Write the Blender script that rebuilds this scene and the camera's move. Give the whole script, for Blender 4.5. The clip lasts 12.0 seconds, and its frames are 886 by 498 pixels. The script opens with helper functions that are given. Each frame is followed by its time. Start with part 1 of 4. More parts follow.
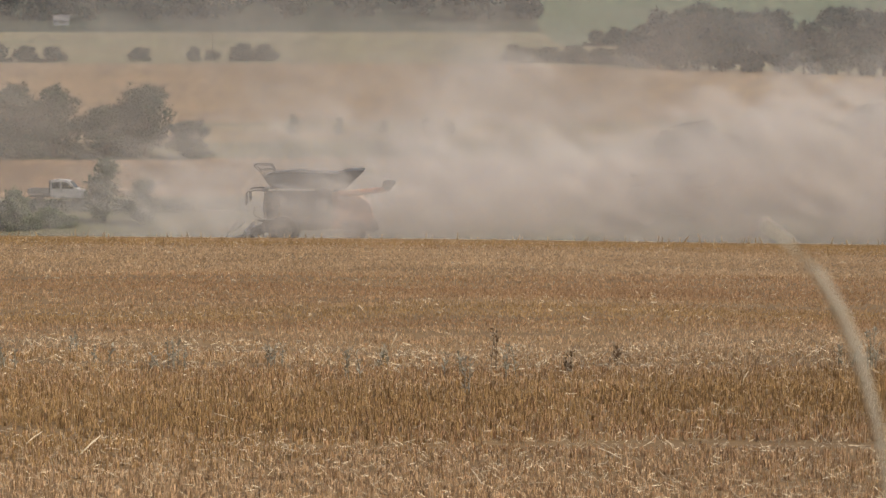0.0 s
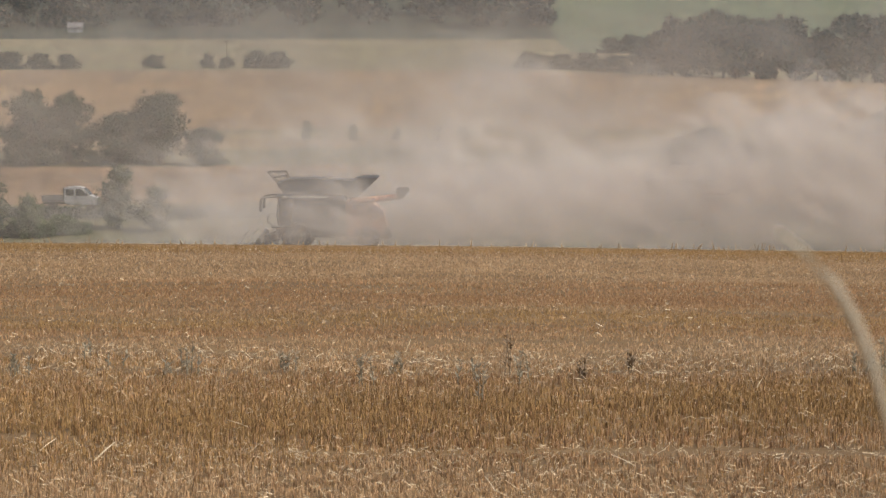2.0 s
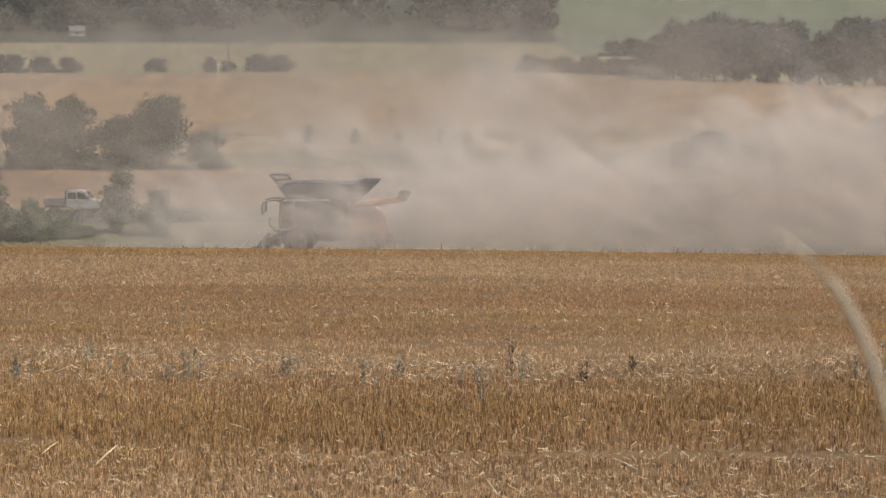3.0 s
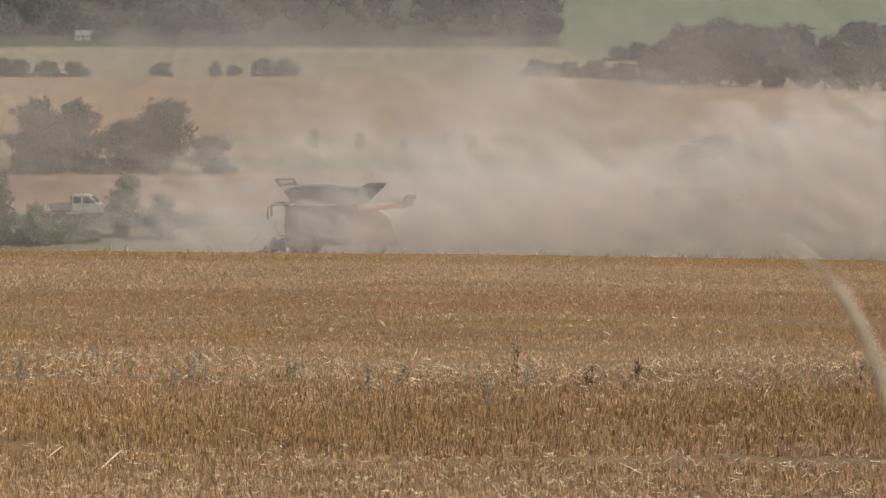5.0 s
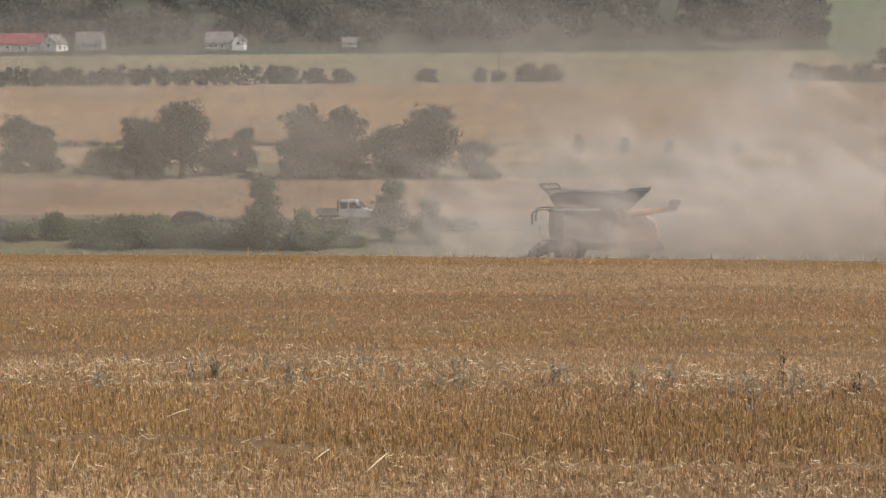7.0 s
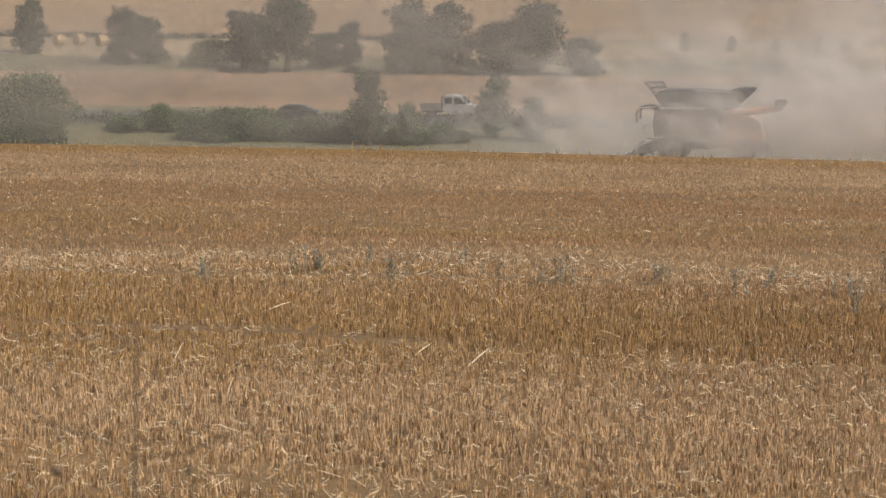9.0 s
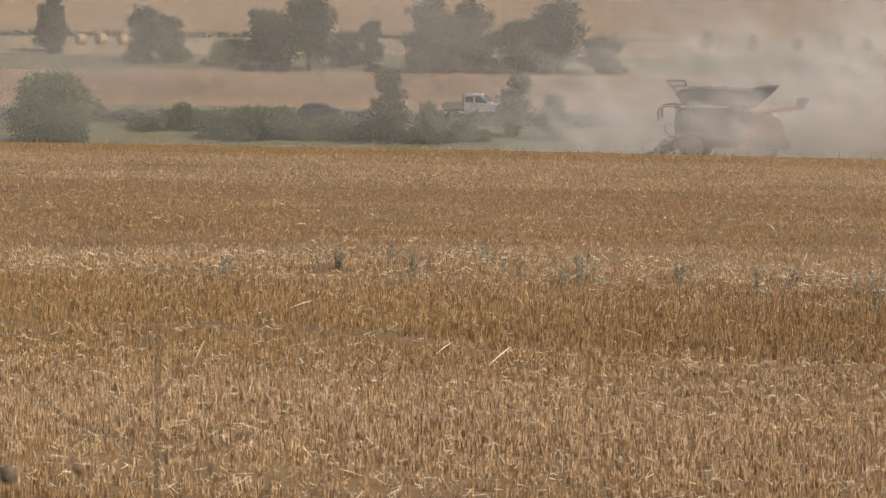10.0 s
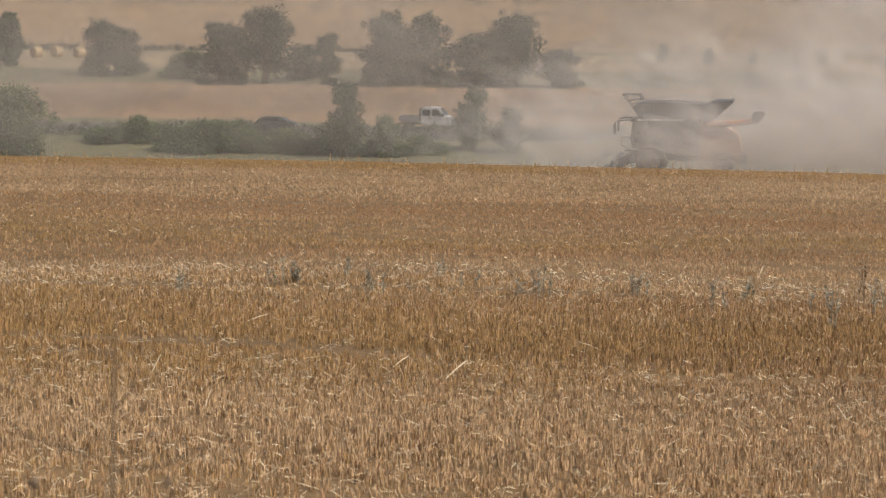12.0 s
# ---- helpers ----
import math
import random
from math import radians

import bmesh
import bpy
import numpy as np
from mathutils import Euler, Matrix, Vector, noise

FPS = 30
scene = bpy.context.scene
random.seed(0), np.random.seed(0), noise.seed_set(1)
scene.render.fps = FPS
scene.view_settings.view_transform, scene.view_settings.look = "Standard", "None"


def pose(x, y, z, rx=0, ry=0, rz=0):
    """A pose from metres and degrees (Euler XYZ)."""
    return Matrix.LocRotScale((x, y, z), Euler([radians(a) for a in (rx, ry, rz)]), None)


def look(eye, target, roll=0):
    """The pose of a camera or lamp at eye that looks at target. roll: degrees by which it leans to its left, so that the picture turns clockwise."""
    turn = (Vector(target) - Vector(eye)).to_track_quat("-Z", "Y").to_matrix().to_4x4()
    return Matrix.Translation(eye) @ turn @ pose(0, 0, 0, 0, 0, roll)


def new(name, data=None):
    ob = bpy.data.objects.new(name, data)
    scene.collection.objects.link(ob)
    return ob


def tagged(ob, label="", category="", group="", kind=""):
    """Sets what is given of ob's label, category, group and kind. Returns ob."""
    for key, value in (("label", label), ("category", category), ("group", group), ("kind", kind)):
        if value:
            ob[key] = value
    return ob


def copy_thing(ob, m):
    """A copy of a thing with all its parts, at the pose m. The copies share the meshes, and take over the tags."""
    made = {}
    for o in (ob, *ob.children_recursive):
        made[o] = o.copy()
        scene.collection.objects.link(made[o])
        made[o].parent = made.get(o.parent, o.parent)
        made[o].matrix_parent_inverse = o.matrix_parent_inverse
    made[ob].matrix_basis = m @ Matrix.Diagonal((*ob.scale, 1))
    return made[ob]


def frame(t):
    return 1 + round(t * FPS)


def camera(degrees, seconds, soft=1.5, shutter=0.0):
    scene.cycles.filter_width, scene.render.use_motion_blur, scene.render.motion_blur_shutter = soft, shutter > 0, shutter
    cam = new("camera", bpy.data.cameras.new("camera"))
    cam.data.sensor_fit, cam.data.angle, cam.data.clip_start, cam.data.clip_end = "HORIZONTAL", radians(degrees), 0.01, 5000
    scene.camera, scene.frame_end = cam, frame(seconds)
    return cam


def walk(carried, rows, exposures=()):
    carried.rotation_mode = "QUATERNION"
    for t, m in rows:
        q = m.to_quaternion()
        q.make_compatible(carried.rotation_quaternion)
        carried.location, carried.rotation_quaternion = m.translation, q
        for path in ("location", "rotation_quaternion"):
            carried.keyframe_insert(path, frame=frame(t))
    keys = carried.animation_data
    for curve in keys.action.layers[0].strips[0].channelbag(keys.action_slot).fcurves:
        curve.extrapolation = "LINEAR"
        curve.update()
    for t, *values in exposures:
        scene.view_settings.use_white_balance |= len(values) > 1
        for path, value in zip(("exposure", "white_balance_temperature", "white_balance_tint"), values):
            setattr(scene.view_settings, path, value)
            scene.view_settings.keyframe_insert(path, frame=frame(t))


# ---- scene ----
# ---------------------------------------------------------------- camera
cam = camera(20.0, 12.0)
cam.data.dof.use_dof = True
cam.data.dof.focus_distance = 48.0
cam.data.dof.aperture_fstop = 8.0
EYE = 1.6
# seconds, yaw, pitch, roll of a camera that turns on its stand
ROWS = [
    (0.0, 0.021, -5.131, 0.0), (0.5, 0.182, -5.129, 0.05), (1.0, 0.294, -5.087, 0.04),
    (1.5, 0.372, -4.97, 0.03), (2.0, 0.332, -4.969, 0.01), (2.5, 0.337, -4.913, 0.015),
    (3.0, 0.374, -4.893, 0.02), (5.0, 0.499, -4.79, -0.01), (5.5, 0.518, -4.795, -0.04),
    (5.8, 0.905, -4.79, 0.05), (5.9, 1.308, -4.79, 0.19), (6.0, 2.39, -4.817, 0.43),
    (6.4, 5.925, -4.695, 0.48), (6.5, 6.326, -4.653, 0.47), (6.7, 6.497, -4.593, 0.45),
    (8.3, 7.401, -6.279, -0.28), (8.5, 8.084, -6.654, -0.2), (9.0, 8.927, -7.015, -0.16),
    (9.5, 9.251, -7.027, -0.11), (10.0, 9.406, -7.047, -0.09), (10.5, 9.445, -7.061, -0.09),
    (11.0, 9.019, -6.995, -0.2), (11.5, 8.61, -6.856, -0.22), (12.0, 8.427, -6.742, -0.2),
]
walk(cam, [(t, pose(0, 0, EYE, 90 + p, r, a)) for t, a, p, r in ROWS])

# ---------------------------------------------------------------- light
SUN_AZ, SUN_EL = 112.0, 46.0  # from straight ahead towards the right, and above the ground
world = bpy.data.worlds.new("sky")
scene.world = world
world.use_nodes = True
wn = world.node_tree
sky = wn.nodes.new("ShaderNodeTexSky")
sky.sky_type, sky.sun_disc = "NISHITA", False
sky.sun_elevation, sky.sun_rotation = radians(SUN_EL), radians(SUN_AZ)
sky.dust_density, sky.air_density = 4.0, 1.0
wn.links.new(sky.outputs[0], wn.nodes["Background"].inputs[0])
wn.nodes["Background"].inputs[1].default_value = 0.12
sun = new("sun", bpy.data.lights.new("sun", "SUN"))
sun.data.energy, sun.data.angle, sun.data.color = 3.2, radians(1.5), (1.0, 0.93, 0.83)
sd = Vector((math.sin(radians(SUN_AZ)) * math.cos(radians(SUN_EL)), math.cos(radians(SUN_AZ)) * math.cos(radians(SUN_EL)), math.sin(radians(SUN_EL))))
sun.matrix_world = look(sd * 60, (0, 0, 0))
scene.view_settings.exposure = 0.15
scene.cycles.transparent_max_bounces = 160


# ---------------------------------------------------------------- materials
def material(name, color, rough=0.8, metal=0.0, second=None, scale=3.0, fine=40.0, bump=0.2, island=0.0, stretch=(1, 1, 1), through_light=0.0, gloss=0.3, clear=0.0):
    """A surface of two colours mingled by coarse and fine noise, with relief."""
    m = bpy.data.materials.new(name)
    m.use_nodes = True
    nt = m.node_tree
    b = nt.nodes["Principled BSDF"]
    b.inputs["Roughness"].default_value, b.inputs["Metallic"].default_value = rough, metal
    b.inputs["Specular IOR Level"].default_value = gloss
    second = second or tuple(c * 0.72 for c in color)
    geo = nt.nodes.new("ShaderNodeNewGeometry")
    mp = nt.nodes.new("ShaderNodeMapping")
    mp.inputs["Scale"].default_value = stretch
    nt.links.new(geo.outputs["Position"], mp.inputs[0])
    coarse, tiny = nt.nodes.new("ShaderNodeTexNoise"), nt.nodes.new("ShaderNodeTexNoise")
    coarse.inputs["Scale"].default_value, coarse.inputs["Detail"].default_value = scale, 5
    tiny.inputs["Scale"].default_value, tiny.inputs["Detail"].default_value = fine, 3
    for n in (coarse, tiny):
        nt.links.new(mp.outputs[0], n.inputs["Vector"])
    add = nt.nodes.new("ShaderNodeMath")
    add.operation = "ADD"
    nt.links.new(coarse.outputs[0], add.inputs[0])
    nt.links.new(tiny.outputs[0], add.inputs[1])
    rng = nt.nodes.new("ShaderNodeMapRange")
    rng.inputs[1].default_value, rng.inputs[2].default_value = 0.72, 1.28
    nt.links.new(add.outputs[0], rng.inputs[0])
    mix = nt.nodes.new("ShaderNodeMix")
    mix.data_type = "RGBA"
    mix.inputs[6].default_value, mix.inputs[7].default_value = (*color, 1), (*second, 1)
    nt.links.new(rng.outputs[0], mix.inputs[0])
    out = mix.outputs[2]
    if island:
        hsv = nt.nodes.new("ShaderNodeHueSaturation")
        r2 = nt.nodes.new("ShaderNodeMapRange")
        r2.inputs[3].default_value, r2.inputs[4].default_value = 1 - island, 1 + island
        nt.links.new(geo.outputs["Random Per Island"], r2.inputs[0])
        nt.links.new(r2.outputs[0], hsv.inputs["Value"])
        nt.links.new(out, hsv.inputs["Color"])
        out = hsv.outputs[0]
    nt.links.new(out, b.inputs["Base Color"])
    if bump:
        bp = nt.nodes.new("ShaderNodeBump")
        bp.inputs["Strength"].default_value, bp.inputs["Distance"].default_value = bump, 0.05
        nt.links.new(add.outputs[0], bp.inputs["Height"])
        nt.links.new(bp.outputs[0], b.inputs["Normal"])
    if through_light:
        tr = nt.nodes.new("ShaderNodeBsdfTranslucent")
        nt.links.new(out, tr.inputs[0])
        ms = nt.nodes.new("ShaderNodeMixShader")
        ms.inputs[0].default_value = through_light
        nt.links.new(b.outputs[0], ms.inputs[1])
        nt.links.new(tr.outputs[0], ms.inputs[2])
        nt.links.new(ms.outputs[0], nt.nodes["Material Output"].inputs[0])
        if clear:
            tp, mc = nt.nodes.new("ShaderNodeBsdfTransparent"), nt.nodes.new("ShaderNodeMixShader")
            mc.inputs[0].default_value = clear
            nt.links.new(ms.outputs[0], mc.inputs[1])
            nt.links.new(tp.outputs[0], mc.inputs[2])
            nt.links.new(mc.outputs[0], nt.nodes["Material Output"].inputs[0])
    return m


def mist(name, color, body):
    """Dust in the air: each wisp dims what is behind it a little and scatters light both ways."""
    m = bpy.data.materials.new(name)
    m.use_nodes = True
    nt = m.node_tree
    nt.nodes.remove(nt.nodes["Principled BSDF"])
    df, tr, tp = (nt.nodes.new("ShaderNodeBsdf" + k) for k in ("Diffuse", "Translucent", "Transparent"))
    df.inputs[0].default_value = tr.inputs[0].default_value = (*color, 1)
    half, thin = nt.nodes.new("ShaderNodeMixShader"), nt.nodes.new("ShaderNodeMixShader")
    half.inputs[0].default_value, thin.inputs[0].default_value = 0.5, body
    nt.links.new(df.outputs[0], half.inputs[1])
    nt.links.new(tr.outputs[0], half.inputs[2])
    nt.links.new(tp.outputs[0], thin.inputs[1])
    nt.links.new(half.outputs[0], thin.inputs[2])
    nt.links.new(thin.outputs[0], nt.nodes["Material Output"].inputs[0])
    return m


WIDE = (0.25, 1, 1)
M_SOIL = material("stubble_soil", (0.22, 0.135, 0.055), second=(0.12, 0.072, 0.03), scale=0.5, fine=9, bump=0.5, stretch=WIDE)
M_GRASS = material("valley_grass", (0.125, 0.125, 0.06), second=(0.18, 0.145, 0.08), scale=0.15, fine=3, stretch=WIDE)
M_STRIPE = material("ripe_field", (0.31, 0.195, 0.11), second=(0.26, 0.165, 0.09), scale=0.10, fine=0.9, stretch=(0.06, 1, 1), bump=0.1)
M_PALE = material("pale_stubble", (0.31, 0.215, 0.125), second=(0.27, 0.21, 0.11), scale=0.12, fine=1.0, stretch=(0.1, 1, 1), bump=0.1)
M_FARWHEAT = material("far_wheat", (0.31, 0.20, 0.10), second=(0.27, 0.175, 0.09), scale=0.02, fine=0.12, stretch=(0.1, 1, 1), bump=0.1)
M_ROUGH = material("rough_meadow", (0.26, 0.20, 0.11), second=(0.19, 0.18, 0.09), scale=0.015, fine=0.1, stretch=(0.12, 1, 1), bump=0.1)
M_GREEN = material("green_field", (0.11, 0.14, 0.075), second=(0.135, 0.155, 0.085), scale=0.01, fine=0.1, stretch=WIDE, bump=0.1)
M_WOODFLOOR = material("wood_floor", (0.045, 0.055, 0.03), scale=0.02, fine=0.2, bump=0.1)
M_BANK = material("bank_grass", (0.16, 0.14, 0.06), second=(0.09, 0.09, 0.04), scale=1.2, fine=14)
M_ROAD = material("asphalt", (0.13, 0.115, 0.09), second=(0.10, 0.09, 0.075), scale=0.8, fine=30, stretch=WIDE)
# golden straw, base darkened to stand in for deep shade between dense stalks
M_STRAW = material("straw_golden_shaded", (0.46, 0.295, 0.13), second=(0.34, 0.215, 0.088), scale=0.18, fine=2.5, island=0.36, stretch=WIDE, through_light=0.3, rough=0.6, bump=0)
M_STRAW_PALE = material("straw_weathered", (0.58, 0.405, 0.235), second=(0.44, 0.295, 0.165), scale=0.2, fine=2.5, island=0.36, stretch=WIDE, through_light=0.25, rough=0.6, bump=0)
M_STRAW_RED = material("straw_reddish", (0.47, 0.285, 0.15), second=(0.36, 0.215, 0.11), scale=0.2, fine=2.5, island=0.36, stretch=WIDE, through_light=0.25, rough=0.6, bump=0)
M_LITTER = material("loose_straw", (0.76, 0.65, 0.46), second=(0.60, 0.47, 0.28), scale=4, fine=30, island=0.35, rough=0.4, gloss=0.5, bump=0)
M_LEAF = material("foliage", (0.060, 0.085, 0.032), second=(0.038, 0.056, 0.024), scale=0.5, fine=3, island=0.45, through_light=0.3, rough=0.6, bump=0)
M_LEAF_DARK = material("foliage_dark", (0.046, 0.068, 0.03), second=(0.03, 0.048, 0.022), scale=0.5, fine=3, island=0.45, through_light=0.25, rough=0.6, bump=0)
M_LEAF_HEDGE = material("foliage_hedge", (0.12, 0.16, 0.055), second=(0.075, 0.105, 0.04), scale=0.4, fine=3, island=0.45, through_light=0.3, rough=0.6, bump=0)
M_LEAF_FAR = material("foliage_far", (0.044, 0.064, 0.042), second=(0.030, 0.046, 0.031), scale=0.03, fine=0.3, island=0.35, through_light=0.2, rough=0.7, bump=0)
M_BARK = material("bark", (0.10, 0.075, 0.05), scale=2, fine=20)
M_WEED = material("weed_green", (0.33, 0.31, 0.235), second=(0.36, 0.30, 0.21), scale=6, fine=30, island=0.3, through_light=0.3, bump=0)
M_WEED_DRY = material("weed_dry", (0.17, 0.115, 0.07), second=(0.10, 0.07, 0.045), scale=30, fine=90, bump=0)
M_WEED_BROWN = material("weed_brown", (0.30, 0.22, 0.14), second=(0.22, 0.16, 0.10), scale=6, fine=30, island=0.3, bump=0)
M_BLADE = material("grass_blade", (0.66, 0.59, 0.48), second=(0.58, 0.51, 0.40), scale=20, fine=80, through_light=0.4, bump=0)
M_DUST = mist("airborne_dust", (0.80, 0.735, 0.667), 0.034)
M_HAZE = mist("valley_haze", (0.55, 0.495, 0.435), 0.014)
M_FARHAZE = mist("far_haze", (0.40, 0.40, 0.385), 0.018)
M_DARK = material("machine_grey", (0.055, 0.055, 0.055), second=(0.10, 0.09, 0.08), scale=1.5, fine=15, rough=0.5)
M_TANK = material("tank_sheet", (0.045, 0.043, 0.042), second=(0.085, 0.078, 0.07), scale=1.2, fine=12, rough=0.5)
M_RED = material("machine_red", (0.36, 0.13, 0.065), second=(0.36, 0.21, 0.13), scale=1.2, fine=12, rough=0.4, gloss=0.5)
M_CREAM = material("cream_trim", (0.46, 0.43, 0.37), scale=2, fine=20, rough=0.4)
M_TYRE = material("tyre_rubber", (0.03, 0.028, 0.026), second=(0.09, 0.075, 0.06), scale=3, fine=25)
M_RIM = material("wheel_rim", (0.22, 0.19, 0.16), scale=3, fine=20, rough=0.4)
M_STEEL = material("painted_steel", (0.30, 0.28, 0.26), scale=3, fine=25, rough=0.45, metal=0.6)
M_GLASS = material("tinted_glass", (0.02, 0.024, 0.027), scale=2, fine=20, rough=0.06, bump=0, gloss=0.8)
M_WHITE = material("white_paint", (0.78, 0.77, 0.74), second=(0.68, 0.66, 0.62), scale=1, fine=12, rough=0.35, gloss=0.5, bump=0.03)
M_TRUCK = material("dusty_white_paint", (0.46, 0.455, 0.44), second=(0.38, 0.365, 0.34), scale=1, fine=12, rough=0.4, gloss=0.5, bump=0.03)
M_CARPAINT = material("dark_car_paint", (0.035, 0.045, 0.05), second=(0.045, 0.055, 0.06), scale=1, fine=12, rough=0.22, gloss=0.6, bump=0.02)
M_BALE = material("bale_straw", (0.50, 0.37, 0.21), second=(0.33, 0.23, 0.12), scale=3, fine=25, bump=0.6)
M_WALL = material("house_render", (0.82, 0.81, 0.78), scale=0.4, fine=6)
M_WALL_GREY = material("house_grey", (0.38, 0.38, 0.38), scale=0.4, fine=6)
M_TILE_RED = material("roof_red", (0.27, 0.06, 0.07), second=(0.22, 0.05, 0.055), scale=0.3, fine=4)
M_TILE_GREY = material("roof_grey", (0.21, 0.20, 0.20), second=(0.16, 0.15, 0.15), scale=0.3, fine=4)
M_WOOD = material("weathered_wood", (0.16, 0.12, 0.09), scale=1, fine=15)


# ---------------------------------------------------------------- mesh helpers
def mesh_np(name, verts, faces, mats, index=None, smooth=False):
    """A mesh from an (n, 3) array of vertices and an (m, k) array of faces."""
    me = bpy.data.meshes.new(name)
    verts, faces = np.ascontiguousarray(verts, np.float32), np.ascontiguousarray(faces, np.int32)
    n, k = faces.shape
    me.vertices.add(len(verts))
    me.vertices.foreach_set("co", verts.ravel())
    me.loops.add(n * k)
    me.loops.foreach_set("vertex_index", faces.ravel())
    me.polygons.add(n)
    me.polygons.foreach_set("loop_start", np.arange(0, n * k, k, dtype=np.int32))
    me.polygons.foreach_set("loop_total", np.full(n, k, np.int32))
    for m in mats:
        me.materials.append(m)
    if index is not None:
        me.polygons.foreach_set("material_index", np.ascontiguousarray(index, np.int32))
    me.polygons.foreach_set("use_smooth", np.full(n, smooth))
    me.update(calc_edges=True)
    return me


def part(name, bm, mat, parent, label="", smooth=False):
    me = bpy.data.meshes.new(name)
    bm.normal_update()
    bm.to_mesh(me)
    bm.free()
    me.materials.append(mat)
    if smooth:
        for p in me.polygons:
            p.use_smooth = True
    ob = new(name, me)
    ob.parent = parent
    if label:
        tagged(ob, label)
    return ob


def box(bm, x0, x1, y0, y1, z0, z1, bevel=0.0):
    r = bmesh.ops.create_cube(bm, size=1.0, matrix=Matrix.Translation(((x0 + x1) / 2, (y0 + y1) / 2, (z0 + z1) / 2)) @ Matrix.Diagonal((x1 - x0, y1 - y0, z1 - z0, 1)))
    if bevel:
        es = list({e for v in r["verts"] for e in v.link_edges})
        bmesh.ops.bevel(bm, geom=es, offset=bevel, segments=2, affect="EDGES")
    return bm


def boxm(*a, bevel=0.0):
    return box(bmesh.new(), *a, bevel=bevel)


def slab(profile, y0, y1, bevel=0.0):
    """A closed side outline of (x, z) points pushed from y0 to y1."""
    bm = bmesh.new()
    a = [bm.verts.new((x, y0, z)) for x, z in profile]
    b = [bm.verts.new((x, y1, z)) for x, z in profile]
    n = len(a)
    bm.faces.new(a)
    bm.faces.new(b[::-1])
    for i in range(n):
        bm.faces.new((a[i], b[i], b[(i + 1) % n], a[(i + 1) % n]))
    bmesh.ops.recalc_face_normals(bm, faces=bm.faces)
    if bevel:
        bmesh.ops.bevel(bm, geom=list(bm.edges), offset=bevel, segments=2, affect="EDGES")
    return bm


def tube(bm, pts, radii, sides=8):
    """A tapered tube along a line of points."""
    rings = []
    for i, p in enumerate(pts):
        p = Vector(p)
        d = (Vector(pts[min(i + 1, len(pts) - 1)]) - Vector(pts[max(i - 1, 0)])).normalized()
        u = d.orthogonal().normalized()
        v = d.cross(u)
        r = radii[i] if hasattr(radii, "__len__") else radii
        rings.append([bm.verts.new(p + r * (math.cos(2 * math.pi * k / sides) * u + math.sin(2 * math.pi * k / sides) * v)) for k in range(sides)])
    for a, b in zip(rings, rings[1:]):
        # match the nearest start so that the tube doesn't twist
        s = min(range(sides), key=lambda j: (b[j].co - a[0].co).length)
        for k in range(sides):
            bm.faces.new((a[k], a[(k + 1) % sides], b[(k + 1 + s) % sides], b[(k + s) % sides]))
    bm.faces.new(rings[0][::-1])
    bm.faces.new(rings[-1])
    bmesh.ops.recalc_face_normals(bm, faces=bm.faces)
    return bm


def disc(x, y, z, r, w, sides=28, bevel=0.0):
    """A wheel-like cylinder whose axle lies along y."""
    bm = bmesh.new()
    bmesh.ops.create_cone(bm, cap_ends=True, segments=sides, radius1=r, radius2=r, depth=w, matrix=pose(x, y, z, 90, 0, 0))
    if bevel:
        es = [e for e in bm.edges if len(e.link_faces) == 2 and any(len(f.verts) > 4 for f in e.link_faces)]
        bmesh.ops.bevel(bm, geom=es, offset=bevel, segments=3, affect="EDGES")
    return bm


# ---------------------------------------------------------------- the lie of the land
PROFILE_Y = [-4900, -400, -5, 2.5, 8, 16, 24, 60, 118, 130, 142, 165, 200, 225, 240, 258, 300, 330, 360, 500, 800, 850, 1150, 1250, 1800, 3000, 4900]
PROFILE_Z = [-6, -2, -1.6, -1.6, -3.2, -4.75, -5.365, -7.248, -10.28, -11.05, -12.1, -14.32, -18.0, -18.9, -17.9, -17.6, -16.1, -14.3, -13.7, -13.3, -12.8, -12.2, -5.0, 2.0, 95, 190, 215]


def smooth(a, b, v):
    s = np.clip((v - a) / (b - a), 0, 1)
    return s * s * (3 - 2 * s)


def ground(x, y):
    x, y = np.asarray(x, float), np.asarray(y, float)
    z = sum(np.interp(y * k, PROFILE_Y, PROFILE_Z) for k in (0.975, 0.9875, 1.0, 1.0125, 1.025)) / 5 + EYE
    z = z - (0.0075 * np.maximum(0, x + 24) + 0.006 * np.maximum(0, x)) * smooth(45, 110, y) * (1 - smooth(170, 220, y))
    z = z - 0.030 * np.maximum(0, x - 20) * smooth(500, 760, y) * (1 - smooth(820, 1100, y))
    z = z + 0.10 * np.sin(x * 0.33 + 1.1) * np.sin(y * 0.21) * smooth(30, 60, y) * (1 - smooth(95, 115, y))
    return z


def gz(x, y):
    return float(ground(x, y))


ys = np.unique(np.concatenate([-np.geomspace(4900, 6, 14), np.linspace(-5, 24, 30), np.linspace(24, 150, 127), np.linspace(150, 360, 106), np.geomspace(360, 1300, 70), np.geomspace(1300, 4900, 24)]))
xs = np.unique(np.concatenate([-np.geomspace(4900, 60, 34), np.linspace(-60, 40, 101), np.geomspace(40, 4900, 38)]))
gx, gy = np.meshgrid(xs, ys)
gv = np.stack([gx, gy, ground(gx, gy)], -1).reshape(-1, 3)
nx, ny = len(xs), len(ys)
i0 = (np.arange(ny - 1)[:, None] * nx + np.arange(nx - 1)[None]).ravel()
gf = np.stack([i0, i0 + 1, i0 + nx + 1, i0 + nx], -1)
fc = gv[gf].mean(1)
yy = fc[:, 1] + 1.5 * np.sin(fc[:, 0] * 0.11) * (fc[:, 1] > 150)
